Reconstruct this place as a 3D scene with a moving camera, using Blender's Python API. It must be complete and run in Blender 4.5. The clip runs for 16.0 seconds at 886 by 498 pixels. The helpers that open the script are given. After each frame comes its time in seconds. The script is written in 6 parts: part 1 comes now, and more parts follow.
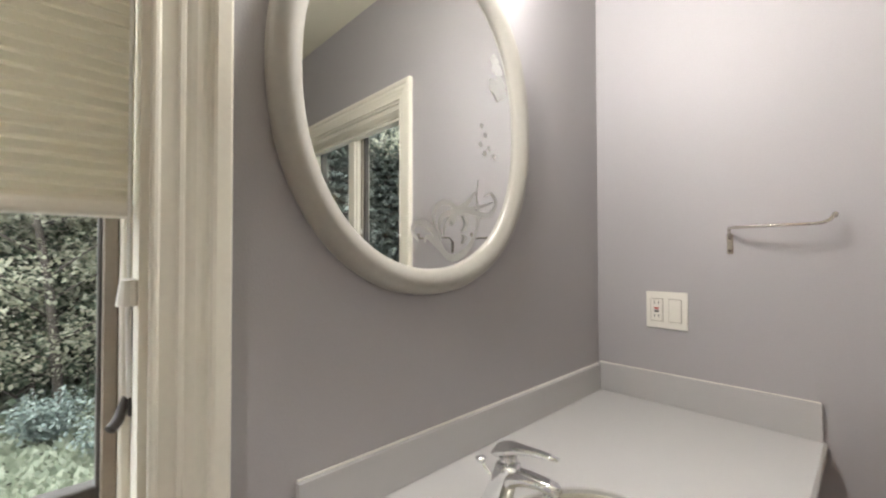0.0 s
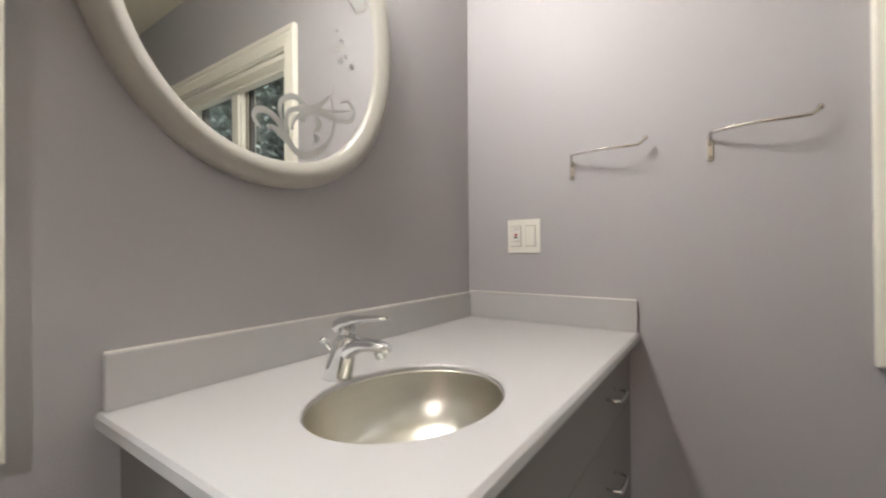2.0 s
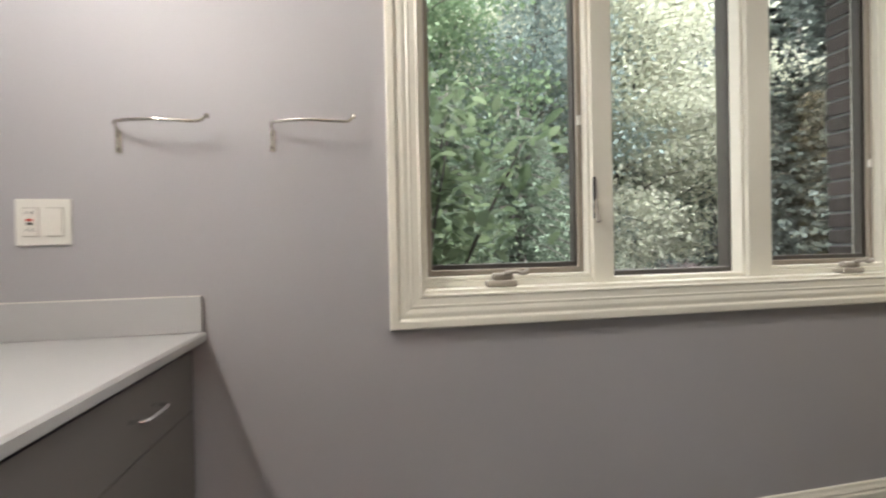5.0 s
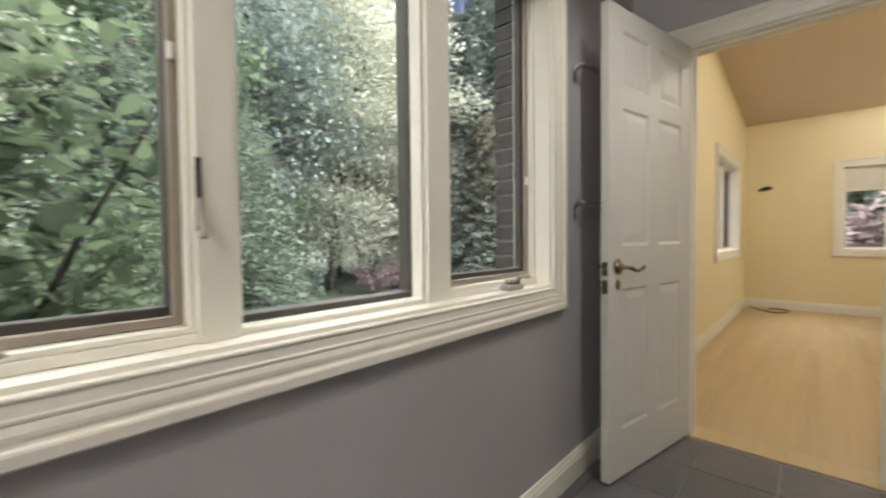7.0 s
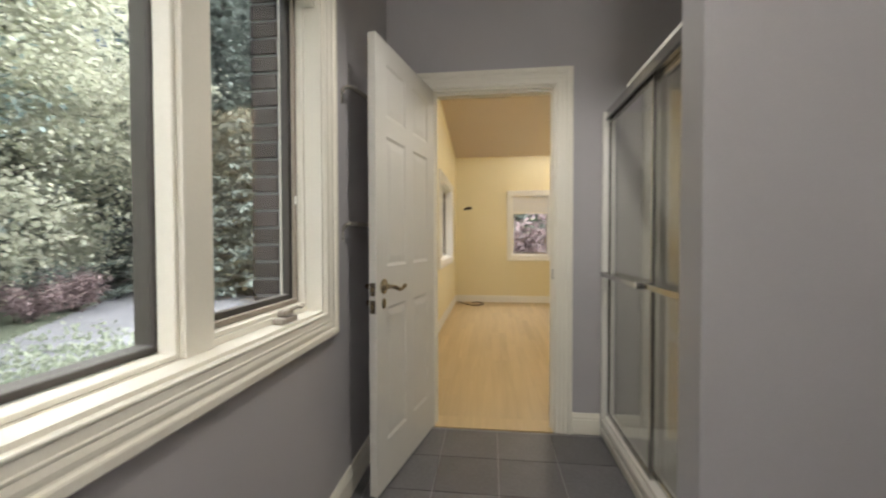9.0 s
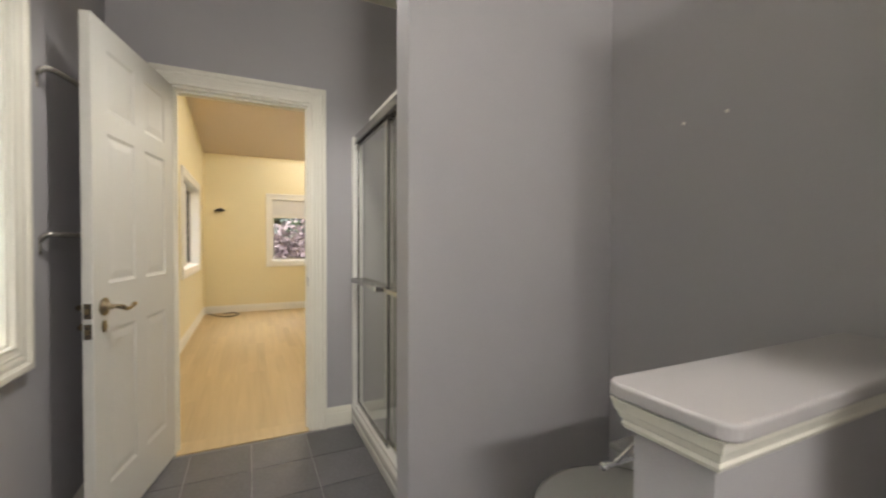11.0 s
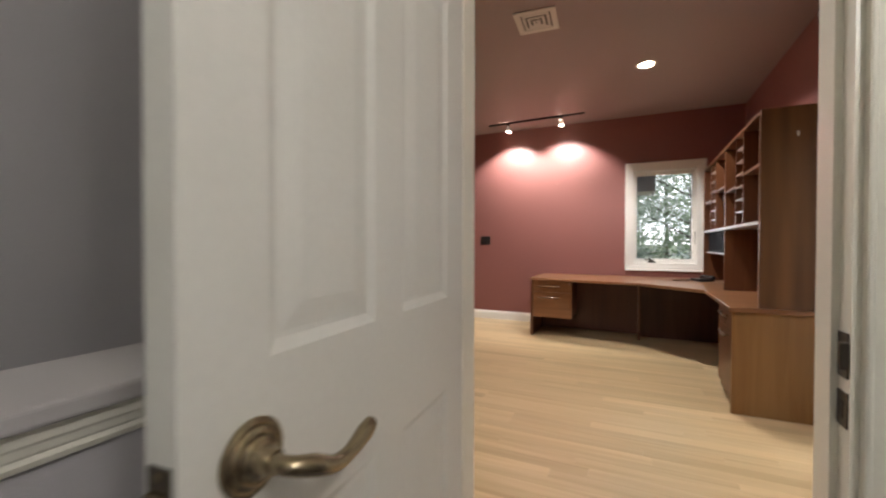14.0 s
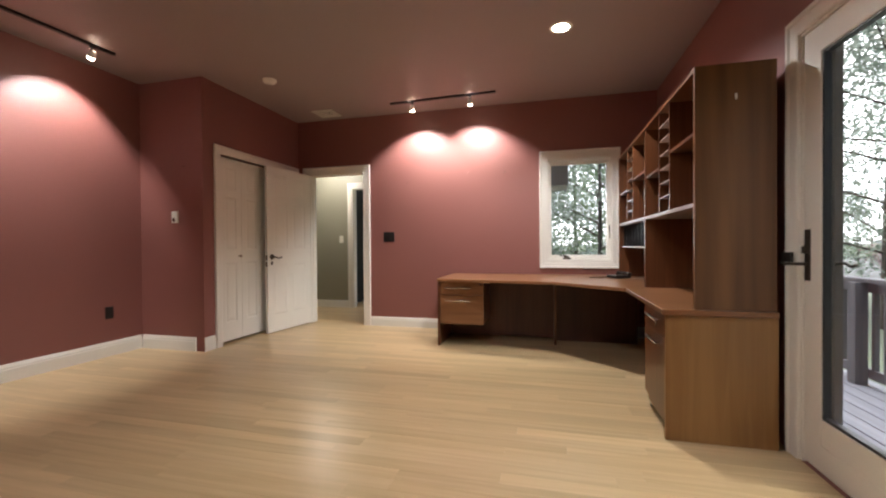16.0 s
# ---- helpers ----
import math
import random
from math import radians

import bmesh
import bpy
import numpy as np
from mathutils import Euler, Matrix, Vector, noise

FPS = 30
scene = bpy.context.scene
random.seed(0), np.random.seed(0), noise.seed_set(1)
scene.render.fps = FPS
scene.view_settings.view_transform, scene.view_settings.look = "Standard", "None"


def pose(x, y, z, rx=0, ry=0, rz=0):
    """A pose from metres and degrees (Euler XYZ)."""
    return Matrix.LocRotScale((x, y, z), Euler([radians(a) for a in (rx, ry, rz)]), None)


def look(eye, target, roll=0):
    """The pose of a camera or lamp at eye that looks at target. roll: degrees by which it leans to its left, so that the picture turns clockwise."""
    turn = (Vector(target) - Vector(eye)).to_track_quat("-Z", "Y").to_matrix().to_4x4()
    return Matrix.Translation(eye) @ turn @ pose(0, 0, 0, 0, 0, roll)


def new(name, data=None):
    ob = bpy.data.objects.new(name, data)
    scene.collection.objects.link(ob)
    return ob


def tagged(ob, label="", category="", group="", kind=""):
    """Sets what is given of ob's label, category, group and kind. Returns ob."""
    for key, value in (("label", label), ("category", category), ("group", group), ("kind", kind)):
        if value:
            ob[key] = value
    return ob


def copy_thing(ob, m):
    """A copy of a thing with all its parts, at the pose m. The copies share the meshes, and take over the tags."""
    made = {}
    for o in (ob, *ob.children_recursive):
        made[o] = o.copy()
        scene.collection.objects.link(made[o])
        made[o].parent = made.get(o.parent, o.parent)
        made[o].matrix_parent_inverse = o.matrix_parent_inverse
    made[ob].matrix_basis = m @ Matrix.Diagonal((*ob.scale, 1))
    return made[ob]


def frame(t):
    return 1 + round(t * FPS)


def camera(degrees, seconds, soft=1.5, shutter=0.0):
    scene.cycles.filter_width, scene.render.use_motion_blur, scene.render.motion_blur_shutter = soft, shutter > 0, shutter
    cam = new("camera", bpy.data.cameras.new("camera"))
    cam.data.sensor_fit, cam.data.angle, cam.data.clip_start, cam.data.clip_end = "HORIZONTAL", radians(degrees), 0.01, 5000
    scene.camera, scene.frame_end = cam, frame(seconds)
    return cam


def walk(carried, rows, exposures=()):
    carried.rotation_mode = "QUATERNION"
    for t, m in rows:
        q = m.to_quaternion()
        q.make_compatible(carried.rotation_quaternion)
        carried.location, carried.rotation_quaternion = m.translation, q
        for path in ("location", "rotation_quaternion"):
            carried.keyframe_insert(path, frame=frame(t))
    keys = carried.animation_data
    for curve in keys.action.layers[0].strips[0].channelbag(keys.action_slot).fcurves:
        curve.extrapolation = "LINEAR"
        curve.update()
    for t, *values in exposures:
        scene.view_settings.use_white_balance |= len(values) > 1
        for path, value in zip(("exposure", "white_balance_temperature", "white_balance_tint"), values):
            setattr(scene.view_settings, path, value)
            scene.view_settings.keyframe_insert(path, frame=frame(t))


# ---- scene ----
cam = camera(94.9, 16.0, soft=2.1, shutter=0.5)
PATH = [
    (0, (0.656, -1.373, 1.250), (-0.792, 0.007, 1.286), -0.1),
    (0.5, (0.664, -1.361, 1.180), (-0.724, 0.079, 1.222), 0.2),
    (1, (0.716, -1.339, 1.135), (-0.651, 0.121, 1.158), -0.2),
    (1.5, (0.749, -1.31, 1.089), (-0.528, 0.229, 1.102), -0.4),
    (2, (0.78, -1.298, 1.033), (-0.357, 0.347, 1.043), -0.4),
    (2.5, (0.821, -1.285, 0.996), (-0.157, 0.459, 0.999), -0.6),
    (3, (0.843, -1.272, 0.965), (0.108, 0.588, 0.979), -0.6),
    (3.5, (0.863, -1.253, 0.957), (0.396, 0.691, 0.973), -0.7),
    (4, (0.887, -1.237, 0.959), (0.732, 0.757, 0.969), -0.8),
    (6.5, (1.334, -0.898, 1.075), (2.494, 0.73, 0.995), -0.7),
    (7, (1.481, -0.786, 1.068), (2.95, 0.571, 1.013), -0.6),
    (7.5, (1.542, -0.716, 1.092), (3.235, 0.347, 1.035), -0.5),
    (8, (1.542, -0.625, 1.116), (3.378, 0.166, 1.059), -0.3),
    (10.5, (1.312, -0.662, 1.178), (3.218, -1.267, 1.147), -0.0),
    (11, (1.273, -0.671, 1.188), (3.079, -1.528, 1.157), 0.1),
    (11.5, (1.227, -0.714, 1.183), (2.924, -1.772, 1.153), 0.0),
    (12, (1.165, -0.77, 1.187), (2.704, -2.047, 1.158), 0.2),
    (12.5, (1.105, -0.855, 1.18), (2.48, -2.307, 1.147), 0.0),
    (13, (1.04, -0.955, 1.164), (2.277, -2.527, 1.133), 0.0),
    (13.5, (0.997, -1.067, 1.139), (2.061, -2.76, 1.112), -0.0),
    (14, (0.994, -1.21, 1.132), (1.847, -3.019, 1.105), 0.1),
    (14.5, (1.001, -1.367, 1.126), (1.659, -3.256, 1.105), -0.1),
    (15, (0.992, -1.581, 1.097), (1.525, -3.509, 1.073), -0.3),
    (15.5, (0.986, -1.818, 1.083), (1.485, -3.755, 1.06), -0.3),
    (16, (1.025, -2.048, 1.067), (1.521, -3.986, 1.048), -0.4),
]
walk(cam, [(t, look(eye, target, roll)) for t, eye, target, roll in PATH], [(0, 2.6), (4, 2.7), (8, 2.7), (10.5, 2.78), (11.3, 3.12), (12.3, 3.0), (13, 2.5), (13.5, 2.2), (14.5, 1.98), (16, 2.0)])

# ---- world, sun and exposure ----
world = bpy.data.worlds.new("world")
scene.world = world
world.use_nodes = True
wn, wl = world.node_tree.nodes, world.node_tree.links
sky = wn.new("ShaderNodeTexSky")
sky.sky_type = "NISHITA"
sky.sun_disc = False
sky.air_density, sky.dust_density = 0.3, 0.8
sky.sun_elevation, sky.sun_rotation = radians(58), radians(160)
wl.new(sky.outputs[0], wn["Background"].inputs[0])
wn["Background"].inputs[1].default_value = 0.05
sun = new("sun", bpy.data.lights.new("sun", "SUN"))
sun.data.energy, sun.data.angle, sun.data.color = 4.8, radians(140), (0.95, 0.975, 1.0)
sun.matrix_world = look((3, -9.5, 16), (0, 0, 0))

WARM = (1.0, 0.96, 0.90)


def point_lamp(name, at, watts, radius, colour=WARM):
    ob = new(name, bpy.data.lights.new(name, "POINT"))
    ob.data.energy, ob.data.shadow_soft_size, ob.data.color = watts, radius, colour
    ob.location = at
    return ob


def spot_lamp(name, at, target, watts, cone, blend, radius, colour=WARM):
    ob = new(name, bpy.data.lights.new(name, "SPOT"))
    ob.data.energy, ob.data.spot_size, ob.data.spot_blend = watts, radians(cone), blend
    ob.data.shadow_soft_size, ob.data.color = radius, colour
    ob.matrix_world = look(at, target)
    return ob


for y in (-0.70, -0.92):
    point_lamp("vanity_bulb_light", (0.13, y, 2.055), 2.7, 0.045, (1.0, 0.97, 0.93))
shade = new("vanity_shade_light", bpy.data.lights.new("vanity_shade_light", "AREA"))
shade.data.shape, shade.data.size, shade.data.size_y = "RECTANGLE", 0.5, 0.06
shade.data.energy, shade.data.color = 1.2, (1.0, 0.97, 0.93)
shade.matrix_world = look((0.145, -0.81, 2.055), (1.145, -0.86, 1.90))
spot_lamp("bath_downlight_light", (2.88, -0.94, 2.755), (2.88, -0.94, 0), 8.7, 120, 0.6, 0.05)
# The can at y -3.30 is an added, unseen fill for the floor.
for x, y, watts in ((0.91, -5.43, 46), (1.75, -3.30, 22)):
    spot_lamp("office_can_and_fill_light", (x, y, 2.76), (x, y, 0), watts, 138, 0.4, 0.06, (1.0, 0.99, 0.98))
spot_lamp("yellow_can_and_fill_light", (8.1, -1.68, 2.76), (8.1, -1.68, 0), 3.1, 176, 0.15, 0.06)
# Added, unseen can that lifts the near end of the yellow room.
spot_lamp("yellow_can_and_fill_light", (5.9, -1.68, 3.06), (5.9, -1.68, 0), 9.6, 176, 0.15, 0.06)
point_lamp("hall_light", (4.6, -7.9, 2.4), 9, 0.08)

# ---- materials ----


def material(name):
    m = bpy.data.materials.new(name)
    m.use_nodes = True
    return m, m.node_tree.nodes, m.node_tree.links, m.node_tree.nodes["Principled BSDF"]


def mottled(name, colour, rough=0.6, vary=0.08, big=1.5, fine=180.0, bump=0.05, metal=0.0, spec=0.5, island=0.0, stretch=(1, 1, 1), coat=0.0):
    """Colour with slow and fine variation, and a fine relief."""
    m, n, l, b = material(name)
    co = n.new("ShaderNodeTexCoord")
    mp = n.new("ShaderNodeMapping")
    mp.inputs["Scale"].default_value = stretch
    l.new(co.outputs["Object"], mp.inputs[0])
    slow, grain = n.new("ShaderNodeTexNoise"), n.new("ShaderNodeTexNoise")
    slow.inputs["Scale"].default_value, grain.inputs["Scale"].default_value = big, fine
    slow.inputs["Detail"].default_value, grain.inputs["Detail"].default_value = 4, 3
    add = n.new("ShaderNodeMath")
    add.operation = "ADD"
    for q in (slow, grain):
        l.new(mp.outputs[0], q.inputs["Vector"])
    l.new(slow.outputs["Fac"], add.inputs[0])
    l.new(grain.outputs["Fac"], add.inputs[1])
    ramp = n.new("ShaderNodeMapRange")
    ramp.inputs["From Min"].default_value, ramp.inputs["From Max"].default_value = 0.7, 1.3
    ramp.inputs["To Min"].default_value, ramp.inputs["To Max"].default_value = 1 - vary, 1 + vary
    l.new(add.outputs[0], ramp.inputs["Value"])
    value = ramp.outputs[0]
    if island:
        info = n.new("ShaderNodeObjectInfo")
        r2 = n.new("ShaderNodeMapRange")
        r2.inputs["To Min"].default_value, r2.inputs["To Max"].default_value = 1 - island, 1 + island
        l.new(info.outputs["Random"], r2.inputs["Value"])
        mul = n.new("ShaderNodeMath")
        mul.operation = "MULTIPLY"
        l.new(value, mul.inputs[0])
        l.new(r2.outputs[0], mul.inputs[1])
        value = mul.outputs[0]
    scale = n.new("ShaderNodeVectorMath")
    scale.operation = "SCALE"
    scale.inputs[0].default_value = colour
    l.new(value, scale.inputs["Scale"])
    l.new(scale.outputs[0], b.inputs["Base Color"])
    b.inputs["Roughness"].default_value, b.inputs["Metallic"].default_value = rough, metal
    b.inputs["Specular IOR Level"].default_value = spec
    b.inputs["Coat Weight"].default_value = coat
    if bump:
        bp = n.new("ShaderNodeBump")
        bp.inputs["Strength"].default_value, bp.inputs["Distance"].default_value = bump, 0.004
        l.new(grain.outputs["Fac"], bp.inputs["Height"])
        l.new(bp.outputs[0], b.inputs["Normal"])
    return m


def timber(name, dark, light, axis=0, rough=0.35, grain=22.0, island=0.12, bump=0.04, coat=0.0):
    """Wood with streaks along one axis of the object and a shade of its own for each piece."""
    m, n, l, b = material(name)
    co, info = n.new("ShaderNodeTexCoord"), n.new("ShaderNodeObjectInfo")
    mp = n.new("ShaderNodeMapping")
    s = [1.0, 1.0, 1.0]
    s[axis] = 0.05
    mp.inputs["Scale"].default_value = s
    l.new(co.outputs["Object"], mp.inputs[0])
    off = n.new("ShaderNodeVectorMath")
    off.operation = "SCALE"
    off.inputs[0].default_value = (7.3, 3.1, 5.7)
    l.new(info.outputs["Random"], off.inputs["Scale"])
    l.new(off.outputs[0], mp.inputs["Location"])
    streak, cloud = n.new("ShaderNodeTexNoise"), n.new("ShaderNodeTexNoise")
    streak.inputs["Scale"].default_value, streak.inputs["Detail"].default_value = grain, 6
    streak.inputs["Distortion"].default_value = 0.6
    cloud.inputs["Scale"].default_value, cloud.inputs["Detail"].default_value = grain * 0.16, 3
    for q in (streak, cloud):
        l.new(mp.outputs[0], q.inputs["Vector"])
    mix = n.new("ShaderNodeMath")
    mix.operation = "ADD"
    l.new(streak.outputs["Fac"], mix.inputs[0])
    l.new(cloud.outputs["Fac"], mix.inputs[1])
    ramp = n.new("ShaderNodeMapRange")
    ramp.inputs["From Min"].default_value, ramp.inputs["From Max"].default_value = 0.72, 1.28
    l.new(mix.outputs[0], ramp.inputs["Value"])
    col = n.new("ShaderNodeMix")
    col.data_type = "RGBA"
    col.inputs[6].default_value, col.inputs[7].default_value = (*dark, 1), (*light, 1)
    l.new(ramp.outputs[0], col.inputs[0])
    r2 = n.new("ShaderNodeMapRange")
    r2.inputs["To Min"].default_value, r2.inputs["To Max"].default_value = 1 - island, 1 + island
    l.new(info.outputs["Random"], r2.inputs["Value"])
    scale = n.new("ShaderNodeVectorMath")
    scale.operation = "SCALE"
    l.new(col.outputs[2], scale.inputs[0])
    l.new(r2.outputs[0], scale.inputs["Scale"])
    l.new(scale.outputs[0], b.inputs["Base Color"])
    b.inputs["Roughness"].default_value = rough
    b.inputs["Coat Weight"].default_value = coat
    bp = n.new("ShaderNodeBump")
    bp.inputs["Strength"].default_value, bp.inputs["Distance"].default_value = bump, 0.003
    l.new(streak.outputs["Fac"], bp.inputs["Height"])
    l.new(bp.outputs[0], b.inputs["Normal"])
    return m


def clear_glass(name, rough=0.0, colour=(1, 1, 1), ior=1.45):
    m, n, l, b = material(name)
    b.inputs["Base Color"].default_value = (*colour, 1)
    b.inputs["Transmission Weight"].default_value = 1.0
    b.inputs["Roughness"].default_value, b.inputs["IOR"].default_value = rough, ior
    return m


def glowing(name, colour, strength):
    m, n, l, b = material(name)
    b.inputs["Emission Color"].default_value = (*colour, 1)
    b.inputs["Emission Strength"].default_value = strength
    return m


def foliage(name, dark, light, through_light=0.35):
    """Leaves: each one its own shade, with some light passing through."""
    m, n, l, b = material(name)
    geo = n.new("ShaderNodeNewGeometry")
    col = n.new("ShaderNodeMix")
    col.data_type = "RGBA"
    col.inputs[6].default_value, col.inputs[7].default_value = (*dark, 1), (*light, 1)
    l.new(geo.outputs["Random Per Island"], col.inputs[0])
    l.new(col.outputs[2], b.inputs["Base Color"])
    b.inputs["Roughness"].default_value = 0.65
    b.inputs["Specular IOR Level"].default_value = 0.25
    tr = n.new("ShaderNodeBsdfTranslucent")
    l.new(col.outputs[2], tr.inputs["Color"])
    mix = n.new("ShaderNodeMixShader")
    mix.inputs[0].default_value = through_light
    l.new(b.outputs[0], mix.inputs[1])
    l.new(tr.outputs[0], mix.inputs[2])
    l.new(mix.outputs[0], n["Material Output"].inputs["Surface"])
    return m


BATH_PAINT = mottled("lavender_grey_paint", (0.406, 0.389, 0.401), 0.58, 0.03, 0.9, 260, 0.12)
BATH_CEIL = mottled("cream_ceiling_paint", (0.74, 0.71, 0.58), 0.7, 0.02, 0.9, 200, 0.08)
RED_PAINT = mottled("brick_red_paint", (0.245, 0.092, 0.079), 0.52, 0.04, 0.8, 240, 0.12)
TAUPE_CEIL = mottled("taupe_ceiling_paint", (0.33, 0.262, 0.257), 0.55, 0.03, 0.8, 240, 0.1)
YELLOW_PAINT = mottled("yellow_paint", (0.80, 0.705, 0.46), 0.5, 0.03, 0.8, 240, 0.1)
YELLOW_CEIL = mottled("beige_ceiling_paint", (0.60, 0.50, 0.41), 0.6, 0.03, 0.8, 240, 0.08)
GREEN_PAINT = mottled("sage_grey_paint", (0.27, 0.26, 0.20), 0.5, 0.03, 0.8, 240, 0.1)
TRIM = mottled("cream_trim_paint", (0.80, 0.765, 0.67), 0.32, 0.025, 2.5, 120, 0.04)
WHITE_TRIM = mottled("white_trim_paint", (0.80, 0.77, 0.71), 0.32, 0.025, 2.5, 120, 0.04)
DOOR_PAINT = mottled("door_paint", (0.68, 0.662, 0.615), 0.42, 0.025, 2.0, 90, 0.04)
# Near-black wall colour stands in for the shade of unlit rooms.
SHADOW_GAP = mottled("painted_interior_shade", (0.03, 0.03, 0.03), 0.8, 0.1)
LAMINATE = mottled("grey_solid_surface", (0.478, 0.467, 0.465), 0.38, 0.02, 3, 420, 0.03)
CAP_PAINT = mottled("grey_cap_laminate", (0.43, 0.405, 0.405), 0.33, 0.03, 3, 320, 0.03)
CABINET = mottled("dark_grey_laminate", (0.155, 0.140, 0.132), 0.42, 0.05, 3, 240, 0.04)
CHROME = mottled("chrome", (0.82, 0.83, 0.84), 0.07, 0.02, 5, 60, 0.0, metal=1.0)
NICKEL = mottled("brushed_nickel", (0.60, 0.57, 0.52), 0.26, 0.05, 8, 200, 0.02, metal=1.0)
STEEL = mottled("satin_stainless_steel", (0.60, 0.575, 0.51), 0.33, 0.06, 6, 240, 0.03, metal=1.0, stretch=(1, 1, 6))
BRASS = mottled("antique_brass", (0.36, 0.29, 0.19), 0.27, 0.14, 30, 160, 0.03, metal=1.0)
DARK_METAL = mottled("dark_bronze_plate", (0.09, 0.075, 0.06), 0.34, 0.12, 30, 160, 0.03, metal=0.8)
BRONZE = mottled("bronze_clad_sash", (0.075, 0.066, 0.058), 0.45, 0.08, 6, 120, 0.04)
SCREEN_FRAME = mottled("taupe_screen_frame", (0.30, 0.255, 0.205), 0.45, 0.06, 6, 120, 0.04)
TAUPE_PLASTIC = mottled("taupe_plastic", (0.36, 0.32, 0.27), 0.42, 0.06, 8, 120, 0.05)
IVORY = mottled("ivory_plastic", (0.80, 0.775, 0.71), 0.28, 0.02, 8, 120, 0.0)
BLACK = mottled("black_plastic", (0.014, 0.012, 0.012), 0.35, 0.1, 8, 120, 0.02)
RED_PLASTIC = mottled("red_button", (0.5, 0.05, 0.03), 0.4, 0.05)
MIRROR_FRAME = mottled("glazed_cream_ceramic", (0.41, 0.39, 0.35), 0.30, 0.03, 6, 90, 0.0, coat=0.15)
MIRROR = mottled("silvered_glass", (0.90, 0.91, 0.90), 0.008, 0.005, 3, 30, 0.0, metal=1.0)
FROST = mottled("etched_glass", (0.52, 0.52, 0.505), 0.6, 0.05, 30, 200, 0.05)


def thin_cloth(name, colour, passing):
    """Woven cloth that lets part of the light through."""
    m = mottled(name, colour, 0.9, 0.04, 6, 300, 0.06)
    n, l = m.node_tree.nodes, m.node_tree.links
    tr, mix = n.new("ShaderNodeBsdfTranslucent"), n.new("ShaderNodeMixShader")
    tr.inputs["Color"].default_value = (*colour, 1)
    mix.inputs[0].default_value = passing
    l.new(n["Principled BSDF"].outputs[0], mix.inputs[1])
    l.new(tr.outputs[0], mix.inputs[2])
    l.new(mix.outputs[0], n["Material Output"].inputs["Surface"])
    return m


BLIND = thin_cloth("cream_cellular_fabric", (0.80, 0.765, 0.66), 0.25)
DIM_BLIND = thin_cloth("white_blind_fabric", (0.70, 0.68, 0.66), 0.06)
CORD = mottled("white_cord", (0.75, 0.74, 0.70), 0.7, 0.04, 20, 300, 0.1)
SLATE = mottled("charcoal_slate_tile", (0.120, 0.117, 0.124), 0.40, 0.18, 5, 60, 0.18, island=0.14)
GROUT = mottled("grey_grout", (0.31, 0.30, 0.30), 0.9, 0.12, 9, 200, 0.2)
PORCELAIN = mottled("white_porcelain", (0.62, 0.605, 0.57), 0.09, 0.01, 4, 30, 0.0, coat=0.3)
# Porcelain darkened so that the colour carries the alcove's shade.
SHADED_PORCELAIN = mottled("shade_darkened_porcelain", (0.42, 0.41, 0.385), 0.12, 0.01, 4, 30, 0.0, coat=0.2)
SHOWER_WALL = mottled("almond_shower_surround", (0.52, 0.505, 0.46), 0.25, 0.03, 3, 60, 0.02)
ALUMINIUM = mottled("bright_aluminium", (0.50, 0.49, 0.475), 0.2, 0.05, 6, 200, 0.02, metal=1.0, stretch=(0.1, 1, 1))
WHITE_METAL = mottled("white_aluminium", (0.78, 0.765, 0.72), 0.26, 0.02, 6, 90, 0.0)
SHOWER_GLASS = clear_glass("obscure_shower_glass", 0.03, (0.86, 0.865, 0.845))
WINDOW_GLASS = clear_glass("window_glass", 0.0, (1, 1, 1), 1.3)
MAPLE = timber("light_maple_boards", (0.46, 0.325, 0.168), (0.62, 0.455, 0.260), 0, 0.30, 26, 0.08, 0.03, 0.0)
OAK = timber("honey_oak_boards", (0.50, 0.375, 0.205), (0.60, 0.460, 0.265), 0, 0.42, 26, 0.05, 0.03, 0.0)
# Cherry brown, deepened to put the hutch's inner shade into the colour.
CHERRY = timber("shade_deepened_cherry", (0.092, 0.031, 0.013), (0.160, 0.060, 0.024), 2, 0.33, 30, 0.06, 0.03, 0.1)
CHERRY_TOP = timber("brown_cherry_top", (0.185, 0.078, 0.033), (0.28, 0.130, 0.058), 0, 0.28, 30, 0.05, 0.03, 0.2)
# Paler than the other cherry parts.
CHERRY_PALE = timber("pale_cherry_side", (0.21, 0.098, 0.030), (0.32, 0.168, 0.058), 2, 0.36, 24, 0.05, 0.03)
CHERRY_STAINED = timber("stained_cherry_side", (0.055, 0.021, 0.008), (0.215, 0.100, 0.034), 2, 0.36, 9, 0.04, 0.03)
# Back veneer darkened further to stand in for shade in recesses.
SHADED_VENEER = timber("shade_darkened_veneer", (0.062, 0.020, 0.012), (0.105, 0.038, 0.023), 2, 0.4, 30, 0.06, 0.03)
GREY_EDGE = mottled("pale_shelf_edge", (0.30, 0.22, 0.19), 0.35, 0.06, 8, 120, 0.02)
LAMP_GLOW = glowing("lit_lamp_lens", (1.0, 0.86, 0.68), 14.0)
DECK_WOOD = timber("weathered_deck_boards", (0.14, 0.14, 0.17), (0.22, 0.22, 0.25), 1, 0.7, 22, 0.1, 0.15)
RAIL_WOOD = timber("grey_railing_wood", (0.075, 0.073, 0.083), (0.130, 0.125, 0.137), 2, 0.7, 22, 0.06, 0.15)
BRICK = mottled("dark_red_brick", (0.042, 0.030, 0.029), 0.85, 0.25, 9, 90, 0.5, island=0.25)
